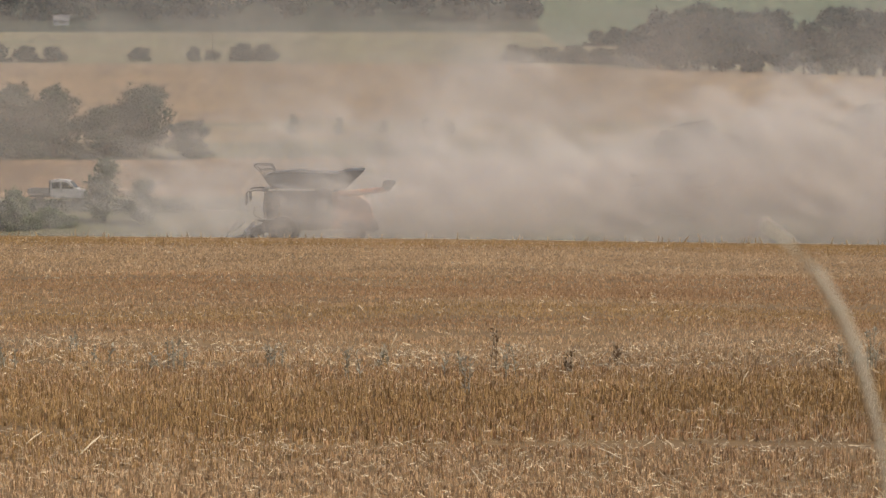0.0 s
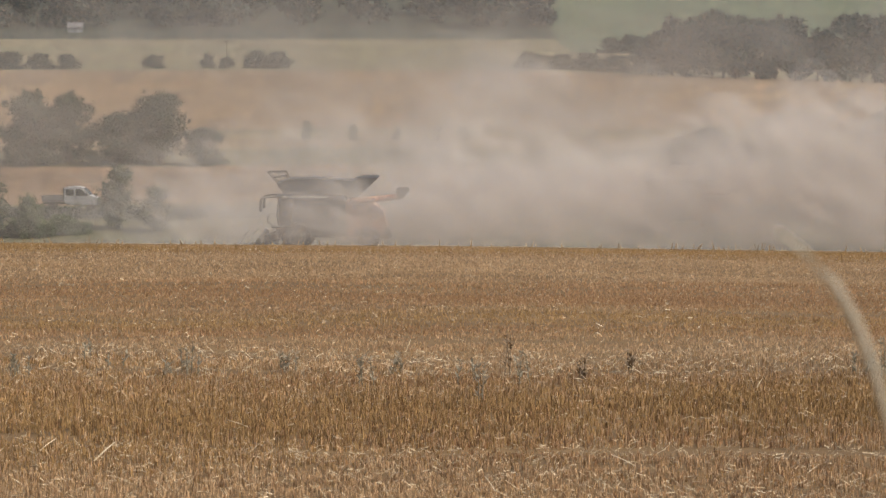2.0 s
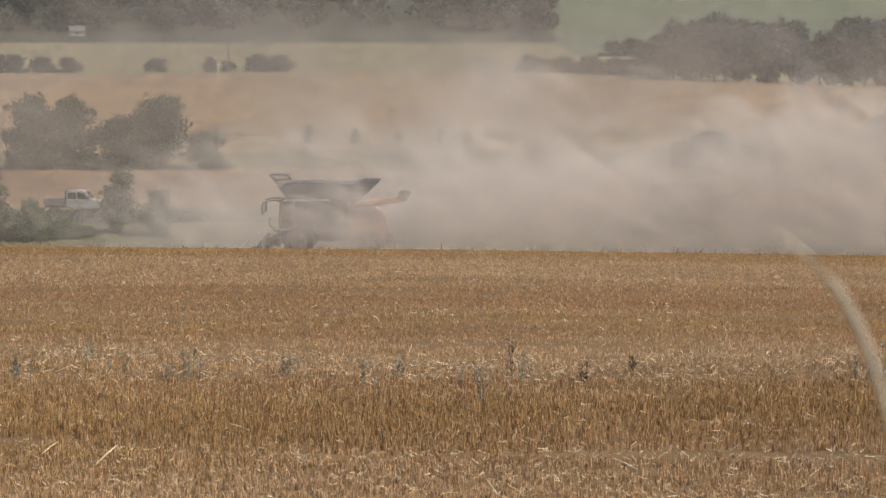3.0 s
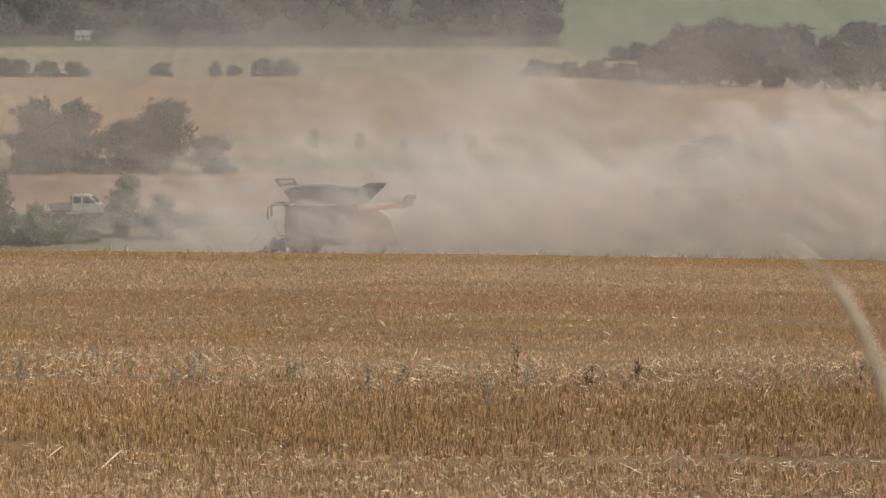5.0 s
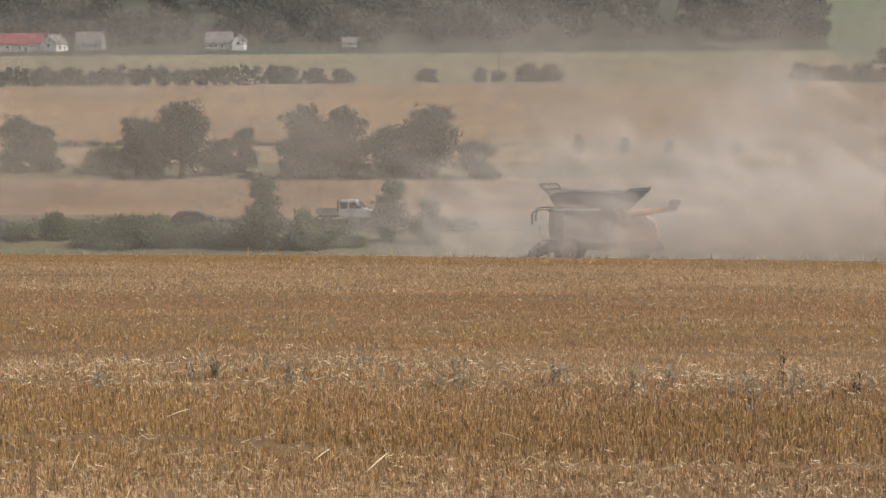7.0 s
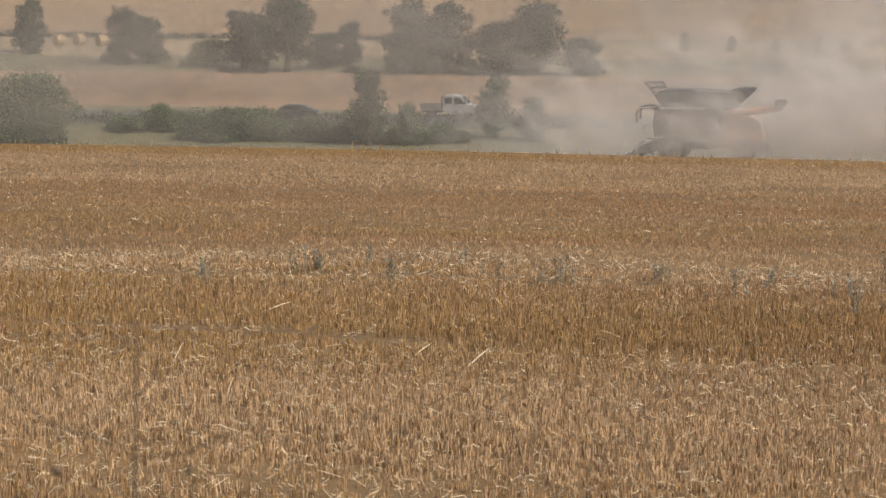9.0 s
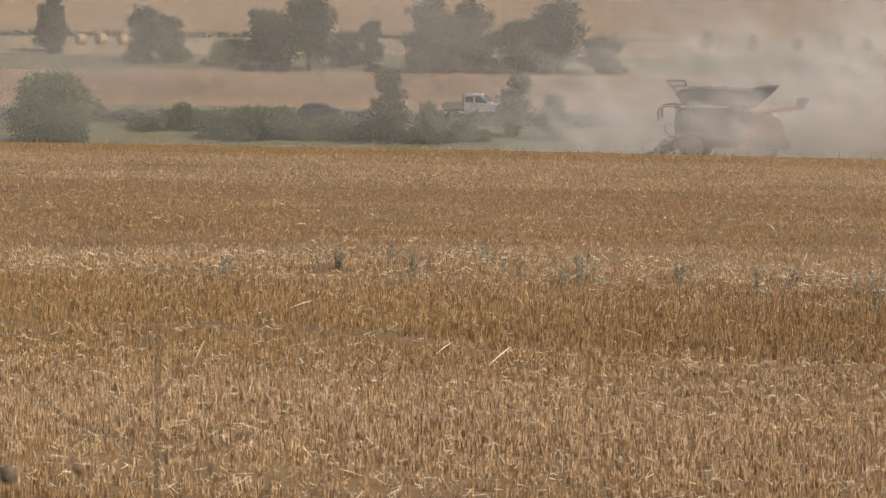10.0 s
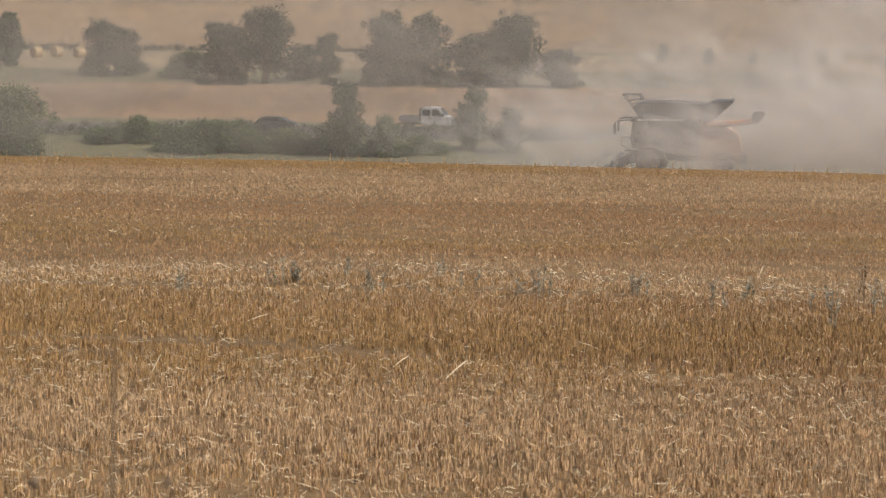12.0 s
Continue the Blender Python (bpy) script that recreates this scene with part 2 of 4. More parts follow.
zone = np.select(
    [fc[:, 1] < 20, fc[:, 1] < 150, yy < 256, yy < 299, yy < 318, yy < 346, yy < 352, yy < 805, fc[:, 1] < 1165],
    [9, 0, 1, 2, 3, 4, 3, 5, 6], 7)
green = (fc[:, 1] > 1000) & (fc[:, 1] < 1420) & (fc[:, 0] > 45) & (fc[:, 0] < 700)
zone[green] = 8
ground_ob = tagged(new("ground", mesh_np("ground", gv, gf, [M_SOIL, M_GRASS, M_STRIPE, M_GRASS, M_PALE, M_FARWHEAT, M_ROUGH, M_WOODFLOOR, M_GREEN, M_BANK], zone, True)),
                   "rolling farmland of stubble, ripe fields and meadow strips", "ground", kind="structure")

# a lane behind the hedge
rx = np.linspace(-260, 260, 131)
rv = np.concatenate([np.stack([rx, np.full_like(rx, y), ground(rx, y) + dz], -1) for y, dz in ((240.5, -0.1), (241.0, 0.14), (245.5, 0.2), (250.0, 0.14), (250.5, -0.1))])
n1 = len(rx)
rf = np.concatenate([np.stack([np.arange(n1 - 1) + k * n1, np.arange(n1 - 1) + k * n1 + 1, np.arange(n1 - 1) + (k + 1) * n1 + 1, np.arange(n1 - 1) + (k + 1) * n1], -1) for k in range(4)])
tagged(new("road", mesh_np("road", rv, rf, [M_ROAD])), "narrow grey asphalt lane along the valley bottom", "road", kind="structure")

# ---------------------------------------------------------------- stubble
rng = np.random.default_rng(7)


def wave(x, y, s, seed):
    """Cheap smooth noise between about -1 and 1."""
    r = np.random.default_rng(seed)
    v = 0
    for k in range(6):
        a, b, c = r.normal(0, s * 0.35), r.normal(0, s), r.uniform(0, 6.28)
        v = v + np.sin(a * x + b * y + c)
    return v / 3.0


def scatter(y0, y1, per_m2):
    n = int(per_m2 * (y1 - y0) * 0.57 * (y0 + y1) / 2 * 1.02)
    y = np.sqrt(rng.uniform(y0 * y0, y1 * y1, n))
    x = y * rng.uniform(-0.375, 0.195, n)
    return x, y


def stalks(x, y, h, w, lean, three):
    n = len(x)
    z = ground(x, y) - 0.02
    a = rng.uniform(0, 6.283, n)
    la = rng.uniform(0, 6.283, n)
    ln = np.abs(rng.normal(0, lean, n)) * h
    top = np.stack([x + ln * np.cos(la), y + ln * np.sin(la), z + h], -1)
    foot = np.stack([x, y, z], -1)
    if three:
        ang = a[:, None] + np.array([0, 2.094, 4.189])
        off = np.stack([np.cos(ang), np.sin(ang), 0 * ang], -1) * (w / 1.7)[:, None, None]
        v = np.concatenate([foot[:, None] + off, top[:, None] + off * 0.85], 1).reshape(-1, 3)
        b = np.arange(n)[:, None] * 6
        f = np.concatenate([b + np.array([[0, 1, 4, 3]]), b + np.array([[1, 2, 5, 4]]), b + np.array([[2, 0, 3, 5]])], 1).reshape(-1, 4)
        rep = 3
    else:
        a = rng.normal(0, 0.5, n)
        off = np.stack([np.cos(a), np.sin(a), 0 * a], -1) * (w / 2)[:, None]
        v = np.stack([foot - off, foot + off, top + off * 0.8, top - off * 0.8], 1).reshape(-1, 3)
        f = np.arange(n)[:, None] * 4 + np.arange(4)[None]
        rep = 1
    return v, f, rep


def straw_kind(x, y):
    """Golden, weathered or reddish, in long belts across the field; golden belts carry shade in their colour."""
    y = y + 0.045 * y * wave(x, y, 0.12, 4)
    g = 0.75 * np.exp(-((y - 41.3) / 4.6) ** 2) + 0.8 * np.exp(-((y - 126) / 9) ** 2) + 0.55 * np.exp(-((y - 65) / 5) ** 2)
    p = 0.5 * np.exp(-((y - 51.5) / 5) ** 2) + 1.25 * np.exp(-((y - 100) / 15) ** 4) + 0.5 * np.exp(-((y - 27) / 8) ** 2)
    r = 0.75 * np.exp(-((y - 75) / 8) ** 2) + 0.5 * np.exp(-((y - 57) / 4) ** 2) + 0.2 * np.exp(-((y - 84) / 6) ** 2)
    w = np.stack([g + 0.35 + 0.3 * wave(x, y, 0.5, 1), p + 0.25 + 0.3 * wave(x, y, 0.6, 2), r + 0.2 + 0.3 * wave(x, y, 0.4, 3)], -1)
    w = np.clip(w, 0.05, None) + rng.uniform(0, 1.2, w.shape)
    return np.argmax(w, -1)


V, Fc, K = [], [], []
base = 0
def rut(x):
    """The wheel track that crosses the field, by its distance at x."""
    return 35.0 + np.clip(-1.6 - x, 0, 7) * 0.42 + 0.25 * wave(x, 0 * x, 0.6, 12)


for y0, y1, dens, three, w0, tuft in ((22, 36, 430, True, 0.0105, 4), (36, 52, 250, True, 0.0120, 3), (52, 80, 125, False, 0.015, 2), (80, 136, 60, False, 0.020, 2)):
    # stalks stand in tufts, as they tillered from one seed
    x, y = scatter(y0, y1, dens / tuft)
    row = np.round((y + 0.06 * x) / 0.15) * 0.15 - 0.06 * x
    y = y + (row - y) * 0.7
    thin = 0.85 + 0.25 * wave(x, y, 0.8, 5) + 0.3 * wave(x, y, 2.6, 21) + 0.25 * np.exp(-((y - 41.3) / 4) ** 4) - 0.25 * np.exp(-((y - 52) / 4) ** 2)
    # wheel tracks and gaps between the passes
    for mid, wide, depth in ((rut(x), 0.5, 0.85 * (wave(x, y, 0.5, 13) > -0.35)), (rut(x) - 2.4, 0.4, 0.6 * (wave(x, y, 0.6, 15) > -0.2)), (48.6 + 0.4 * wave(x, 0 * x, 0.4, 16), 0.6, 0.8 * (wave(x, y, 0.6, 17) > -0.1)),
                             (58 + 0.9 * wave(x, 0 * x, 0.2, 18), 0.6, 0.5), (70 + wave(x, 0 * x, 0.2, 19), 0.9, 0.6), (84 + wave(x, 0 * x, 0.2, 20), 1.0, 0.5)):
        thin = thin - depth * np.exp(-((y - mid) / wide) ** 2)
    keep = rng.uniform(0, 1, len(x)) < np.clip(thin, 0.05, 1)
    x, y = x[keep], y[keep]
    tall = np.repeat(rng.uniform(0.75, 1.2, len(x)), tuft)
    x, y = np.repeat(x, tuft), np.repeat(y, tuft)
    spread = 1.3 * w0 + 0.008
    x, y = x + rng.normal(0, spread, len(x)), y + rng.normal(0, spread, len(x))
    h = (0.115 + 0.02 * wave(x, y, 0.5, 6)) * tall * rng.uniform(0.7, 1.12, len(x)) * (1 + 0.25 * np.exp(-((y - 41.0) / 4.0) ** 2))
    h *= (1 - 0.2 * smooth(46, 62, y)) * (1 - 0.4 * np.exp(-((y - rut(x) + 0.5) / 0.8) ** 2))
    k = straw_kind(x, y)
    v, f, rep = stalks(x, y, h, w0 * rng.uniform(0.6, 1.35, len(x)), 0.13 if three else 0.35, three)
    V.append(v), Fc.append(f + base), K.append(np.repeat(k, rep))
    base += len(v)
tagged(new("stubble", mesh_np("stubble", np.concatenate(V), np.concatenate(Fc), [M_STRAW, M_STRAW_PALE, M_STRAW_RED], np.concatenate(K))),
       "short cut golden cereal stubble standing across the field", "stubble", kind="stuff")

# chaff and broken straw lying among the stalks
V, Fc = [], []
base = 0
for y0, y1, dens, w0, lmin, lmax in ((22, 36, 42, 0.0055, 0.03, 0.24), (36, 46, 12, 0.006, 0.04, 0.26), (46, 54, 22, 0.008, 0.05, 0.26), (54, 132, 1.5, 0.010, 0.06, 0.26)):
    x, y = scatter(y0, y1, dens)
    n = len(x)
    a, L = rng.uniform(0, 6.283, n), rng.uniform(lmin, lmax, n) * rng.uniform(0.4, 1, n)
    z = ground(x, y) + rng.uniform(0.03, 0.14, n)
    t = rng.normal(0, 0.75, n)
    d = np.stack([np.cos(a) * np.cos(t), np.sin(a) * np.cos(t), np.sin(t)], -1) * (L / 2)[:, None]
    c = np.stack([x, y, z], -1)
    up = np.stack([0 * x, 0 * x + 0.5, 0 * x + 1], -1) * (w0 * rng.uniform(0.4, 1.0, n) / 2)[:, None]
    v = np.stack([c - d - up, c + d - up, c + d + up, c - d + up], 1).reshape(-1, 3)
    V.append(v), Fc.append(np.arange(n)[:, None] * 4 + np.arange(4)[None] + base)
    base += len(v)
tagged(new("loose_straw", mesh_np("loose_straw", np.concatenate(V), np.concatenate(Fc), [M_LITTER])), "pale broken straw and chaff scattered over the stubble", "straw", kind="stuff")


# single long straws that stand out
def straw(x, y, length, ang, tilt, r=0.008):
    z = gz(x, y) + 0.15
    d = Vector((math.cos(ang) * math.cos(tilt), math.sin(ang) * math.cos(tilt), math.sin(tilt))) * length / 2
    c = Vector((0, 0, 0))
    bm = tube(bmesh.new(), [c - d, c + Vector((0, 0, 0.01)), c + d], [r, r, r * 0.7], 6)
    ob = part("straw_stalk", bm, M_LITTER, None)
    ob.location = (x, y, z)
    tagged(ob, "pale broken straw stalk lying on the stubble", "straw", "loose stalks on the field")


for x, y, L, a, t in ((-4.83, 33.9, 0.44, 0.8, 0.55), (-5.75, 34.9, 0.3, 0.7, 0.5), (-9.0, 33.6, 0.36, 1.2, 0.8), (-1.08, 54.7, 0.35, 1.2, 0.7), (-7.38, 30.0, 0.3, 1.3, 0.9),
                      (-3.3, 37.6, 0.42, 2.6, 0.2), (2.2, 33.0, 0.42, 2.4, 0.25), (0.4, 30.6, 0.4, 1.9, 0.3), (-9.2, 41.0, 0.4, 0.4, 0.3), (5.4, 44.6, 0.3, 1.0, 0.6)):
    straw(x, y, L, a, t, 0.012 if L > 0.43 else 0.007)


# ---------------------------------------------------------------- trees and bushes
def leaf_cloud(blobs, n, size, r):
    """Leaves scattered over overlapping lumps, thin inside, ragged outside."""
    blobs = np.asarray(blobs, float)
    area = (blobs[:, 3:] ** 2).mean(1)
    pick = r.choice(len(blobs), n, p=area / area.sum())
    d = r.normal(size=(n, 3))
    d /= np.linalg.norm(d, axis=1)[:, None]
    rad = np.clip(r.normal(0.84, 0.26, n), 0.15, 1.6)
    c = blobs[pick, :3] + d * blobs[pick, 3:] * rad[:, None]
    u = r.normal(size=(n, 3))
    u /= np.linalg.norm(u, axis=1)[:, None]
    w = np.cross(u, r.normal(size=(n, 3)))
    w /= np.linalg.norm(w, axis=1)[:, None]
    s = (size * r.uniform(0.6, 1.3, n))[:, None]
    v = np.stack([c - u * s, c + w * s * 0.6, c + u * s, c - w * s * 0.6], 1).reshape(-1, 3)
    return v, np.arange(n)[:, None] * 4 + np.arange(4)[None]


def crown_blobs(h, w, foot, r, count=26, top=1.0, lump=1.0):
    out = []
    for k in range(count):
        f = (k + 0.5) / count
        z = foot + (h - foot) * f
        reach = w / 2 * (math.sin(math.pi * min(1, 0.18 + 0.80 * f ** top)) ** 0.7)
        a, q = r.uniform(0, 6.283), math.sqrt(r.uniform(0.1, 1)) * reach * 0.72
        s = w * r.uniform(0.11, 0.22) * lump
        c = (q * math.cos(a), q * math.sin(a), min(z, h - s * 0.6))
        out.append((*c, s, s, s * r.uniform(0.7, 1.0)))
        # sprays that break the outline
        for j in range(3):
            d = Vector((math.cos(a) + r.normal(0, 0.8), math.sin(a) + r.normal(0, 0.8), r.normal(0.25, 0.7))).normalized() * s * r.uniform(0.9, 1.35)
            e = s * r.uniform(0.16, 0.34)
            if c[2] + d.z > foot * 0.8:
                out.append((c[0] + d.x, c[1] + d.y, c[2] + d.z, e, e, e * r.uniform(0.7, 1.6)))
    return out


def make_tree(name, h, w, foot, leaves, size, mat, seed, label, category="tree", group="", count=26, top=1.0, lump=1.0):
    r = np.random.default_rng(seed)
    root = tagged(new(name), label, category, group)
    bm = bmesh.new()
    blobs = crown_blobs(h, w, foot, r, count, top, lump)
    tr = 0.035 * h
    tube(bm, [(0, 0, -0.2), (0.02 * h, 0, h * 0.2), (0.0, 0.02 * h, h * 0.5), (0.01 * h, 0, h * 0.85)], [tr * 1.3, tr, tr * 0.7, tr * 0.2], 9)
    for b in blobs[::9]:
        z0 = max(h * 0.15, b[2] * 0.55)
        tube(bm, [(0, 0, z0), (b[0] * 0.5, b[1] * 0.5, (z0 + b[2]) / 2 + 0.02 * h), (b[0], b[1], b[2])], [tr * 0.45, tr * 0.3, tr * 0.08], 6)
    part("trunk", bm, M_BARK, root)
    v, f = leaf_cloud(blobs, leaves, size, r)
    v[:, 2] = np.maximum(v[:, 2], 0.02)
    ob = new("crown", mesh_np("crown", v, f, [mat]))
    ob.parent = root
    return root


def place(root, x, y, turn, sx=1.0, sz=1.0, sink=0.1):
    root.location, root.rotation_euler, root.scale = (x, y, gz(x, y) - sink), (0, 0, turn), (sx, sx, sz)
    return root


def again(root, x, y, turn, sx=1.0, sz=1.0, label="", sink=0.1):
    ob = copy_thing(root, pose(0, 0, 0))
    if label:
        tagged(ob, label)
    return place(ob, x, y, turn, sx, sz, sink)


ROW = "trees of the valley row"
oak = make_tree("tree", 9.0, 8.0, 2.0, 9000, 0.17, M_LEAF_DARK, 11, "dark green broad-crowned tree with a short bare trunk", group=ROW, count=40, lump=1.0)
place(oak, -66.4, 300, 0.3)
full = make_tree("tree", 8.6, 6.2, 0.4, 8500, 0.17, M_LEAF_DARK, 12, "dark green bushy tree leafed down to the ground", group=ROW, count=38, lump=1.05)
place(full, -50.9, 300, 0.0, 1.12, 1.0)
egg = make_tree("tree", 6.5, 5.0, 0.8, 6500, 0.17, M_LEAF, 13, "small egg-shaped green tree on the field margin", group=ROW, count=28, top=0.9, lump=1.1)
place(egg, -105.5, 320, 0.0, 0.95, 1.0)
again(full, -46.8, 302, 2.1, 1.05, 0.96)
again(full, -89.3, 308, 4.0, 0.85, 0.80, "dense round dark green tree beside straw bales")
again(egg, -86.3, 309, 1.0, 1.15, 0.85, "dense round dark green tree beside straw bales")
again(egg, -72.6, 303, 2.0, 1.05, 1.05)
again(oak, -71.2, 304, 2.6, 0.72, 0.74)
again(full, -62.6, 305, 3.2, 0.8, 0.50, "low rounded green tree in the row")
again(egg, -60.2, 308, 5.1, 0.78, 0.80)
again(full, -40.3, 300, 1.4, 1.15, 0.72, "broad green tree dimmed by drifting dust")
again(oak, -35.6, 301, 4.4, 1.0, 0.93, "tall ragged green tree dimmed by drifting dust")
again(full, -37.6, 302, 5.5, 0.8, 0.75, "broad green tree dimmed by drifting dust")
again(full, -30.1, 300, 0.8, 0.9, 0.52, "low green tree dimmed by drifting dust")

bush = make_tree("bush", 3.3, 4.2, 0.1, 4600, 0.12, M_LEAF_HEDGE, 21, "rounded green hedgerow bush", "bush", "hedge bushes", count=26, top=0.6)
place(bush, -77.4, 306, 0.0, 1.5, 1.0)
tagged(bush, "wide low green bush under the tree row")
shrub = make_tree("bush", 2.4, 2.6, 0.05, 2200, 0.11, M_LEAF, 22, "small dark green shrub on the field margin", "bush", "field margin shrubs", count=14)
place(shrub, -53.3, 299, 0.0)
for x, y, sx, sz in ((-69.0, 299, 1.0, 0.75), (-104.5, 318, 0.8, 0.45), (-58, 299.5, 0.9, 0.4), (-74, 299, 0.9, 0.4), (-19.74, 330, 0.62, 1.05), (-13.66, 330, 0.6, 0.9), (-2.5, 330, 0.62, 0.9), (0.8, 330, 0.8, 0.8), (-43.5, 299, 1.0, 0.8), (26.7, 300, 1.6, 1.4), (34.2, 300, 1.5, 1.2), (-7.8, 331, 0.6, 0.7)):
    again(shrub, x, y, x, sx, sz)
again(full, 30.4, 300, 0.2, 0.95, 0.52, "dark green bush blurred by thick dust")
again(full, 51.5, 301, 1.2, 1.1, 0.75, "dark green tree blurred by thick dust")
big = make_tree("bush", 6.6, 7.6, 0.2, 15000, 0.13, M_LEAF_HEDGE, 23, "large rounded green bush at the field edge", "bush", "hedge bushes", count=40)
place(big, -73.1, 222, 0.5, 1.1, 1.0, 0.4)
hr = random.Random(8)
for k in range(30):
    x = -79.5 + 1.55 * k
    y = (234.5 if x < -60.5 else 228.5) + hr.uniform(-1.6, 1.6)
    if -76 < x < -69.5 or -62.2 < x < -60:
        continue
    sz = hr.uniform(0.5, 1.12) * (0.72 if x < -60 else 0.86 if x < -46 else 0.6 if x < -41 else 0.5)
    if -52.5 < x < -46.5:
        sz *= 0.72
    again(bush, x, y, x * 2, hr.uniform(0.75, 1.25), sz, "dense green hedge bush beside the lane")
slim = make_tree("tree", 6.6, 3.6, 0.8, 6500, 0.12, M_LEAF, 24, "slender young green tree in the hedge", group="hedge trees", count=30, top=0.75, lump=1.45)
place(slim, -42.4, 226, 0.0)
again(slim, -31.6, 233, 2.0, 0.85, 0.86, "slender young tree fading into dust")
again(slim, -27.8, 231, 3.0, 0.85, 0.62, "slender young tree fading into dust")
again(bush, -38.7, 226, 4.0, 0.72, 1.15, "small rounded green hedge bush")

# far bushes along the field boundary
farbush = make_tree("bush", 7.0, 8.4, 0.1, 1800, 0.45, M_LEAF_FAR, 31, "distant grey-green bush on the field boundary", "bush", "boundary bushes", count=16)
place(farbush, -144.5, 820, 0, 1.2, 0.8)
for x, y, sx, sz in ((-136, 820, 0.85, 0.85), (-128.5, 820, 1.0, 0.8), (-99.4, 830, 0.85, 0.75), (-82.1, 830, 0.5, 0.8), (-76.7, 832, 0.55, 0.6), (-66.5, 830, 1.0, 0.95), (-59.9, 831, 1.0, 0.9), (-150, 822, 0.7, 1.0), (59.6, 1000, 1.1, 1.0), (69.7, 1000, 1.35, 1.2), (26, 828, 1.3, 0.8), (34, 830, 1.2, 0.85), (44, 828, 1.3, 0.95), (22, 832, 0.9, 0.9), (52, 822, 1.2, 0.9)):
    again(farbush, x, y, x, sx * 1.25, sz * 0.85)


def wood(name, spots, label, leaves, size, seed):
    """A stand of many trees, trunks and crowns, in one mesh."""
    r = np.random.default_rng(seed)
    V, Fc, K = [], [], []
    base = 0
    for x, y, h, w in spots:
        z = gz(x, y)
        blobs = np.array(crown_blobs(h, w, h * 0.12, r, 12))
        v, f = leaf_cloud(blobs, leaves, size, r)
        v += (x, y, z)
        a = np.arange(5) * 1.2566
        ring = np.stack([np.cos(a), np.sin(a), 0 * a], -1) * 0.03 * h
        t = np.concatenate([ring + (x, y, z - 0.5), ring * 0.3 + (x, y, z + h * 0.7)])
        j = np.arange(5)
        tf = np.stack([j, (j + 1) % 5, (j + 1) % 5 + 5, j + 5], -1)
        V += [v, t]
        Fc += [f + base, tf + base + len(v)]
        K += [np.zeros(len(f), int), np.ones(5, int)]
        base += len(v) + 10
    return tagged(new(name, mesh_np(name, np.concatenate(V), np.concatenate(Fc), [M_LEAF_FAR, M_BARK], np.concatenate(K))), label, "trees", kind="stuff")


r = np.random.default_rng(5)
spots = []
for k in range(330):
    y = 1235 + 420 * r.uniform(0, 1) ** 1.5
    x = y * r.uniform(-0.36, 0.035)
    if y < 1262 and (-0.30 < x / y < -0.255 or -0.215 < x / y < -0.19):
        y += 35
    spots.append((x, y, r.uniform(13, 24), r.uniform(11, 20)))
wood("far_wood", spots, "hazy grey-green woodland covering the far hillside", 400, 1.7, 41)
spots = [(r.uniform(60, 420), r.uniform(1430, 1600), r.uniform(14, 22), r.uniform(12, 20)) for k in range(70)]
wood("far_wood", spots, "hazy grey-green woodland beyond the green field", 400, 1.8, 42)
spots = [(x, 780 + r.uniform(-14, 14), h * r.uniform(0.9, 1.05), r.uniform(10, 17)) for x, h in zip(np.linspace(60, 150, 26), np.interp(np.linspace(60, 150, 26), [60, 68, 85, 100, 112, 120, 150], [12, 18, 20, 19, 15, 20, 22]))]
wood("wood", spots, "dark hazy clump of tall trees at the wheat edge", 900, 1.1, 43)
spots = [(x, 806 + r.uniform(-3, 3), r.uniform(4.5, 6.5), r.uniform(6, 9)) for x in np.arange(-262, -150, 3.2)]
wood("hedgerow", spots, "long hazy dark hedgerow along the wheat field", 260, 0.6, 44)
spots = [(x, 347 + r.uniform(-1.5, 1.5), r.uniform(0.4, 1.0), r.uniform(1.8, 3)) for x in np.arange(-140, -60, 0.8)]
wood("hedgerow", spots, "low ragged hedge strip above the bale field", 70, 0.14, 45)
spots = [(x, 239.2 + r.uniform(-0.8, 0.8), r.uniform(0.8, 1.6), r.uniform(1.4, 2.4)) for x in np.arange(-100, -24, 0.6)]
wood("verge_scrub", spots, "rough grey-green scrub along the lane's verge", 110, 0.10, 46)


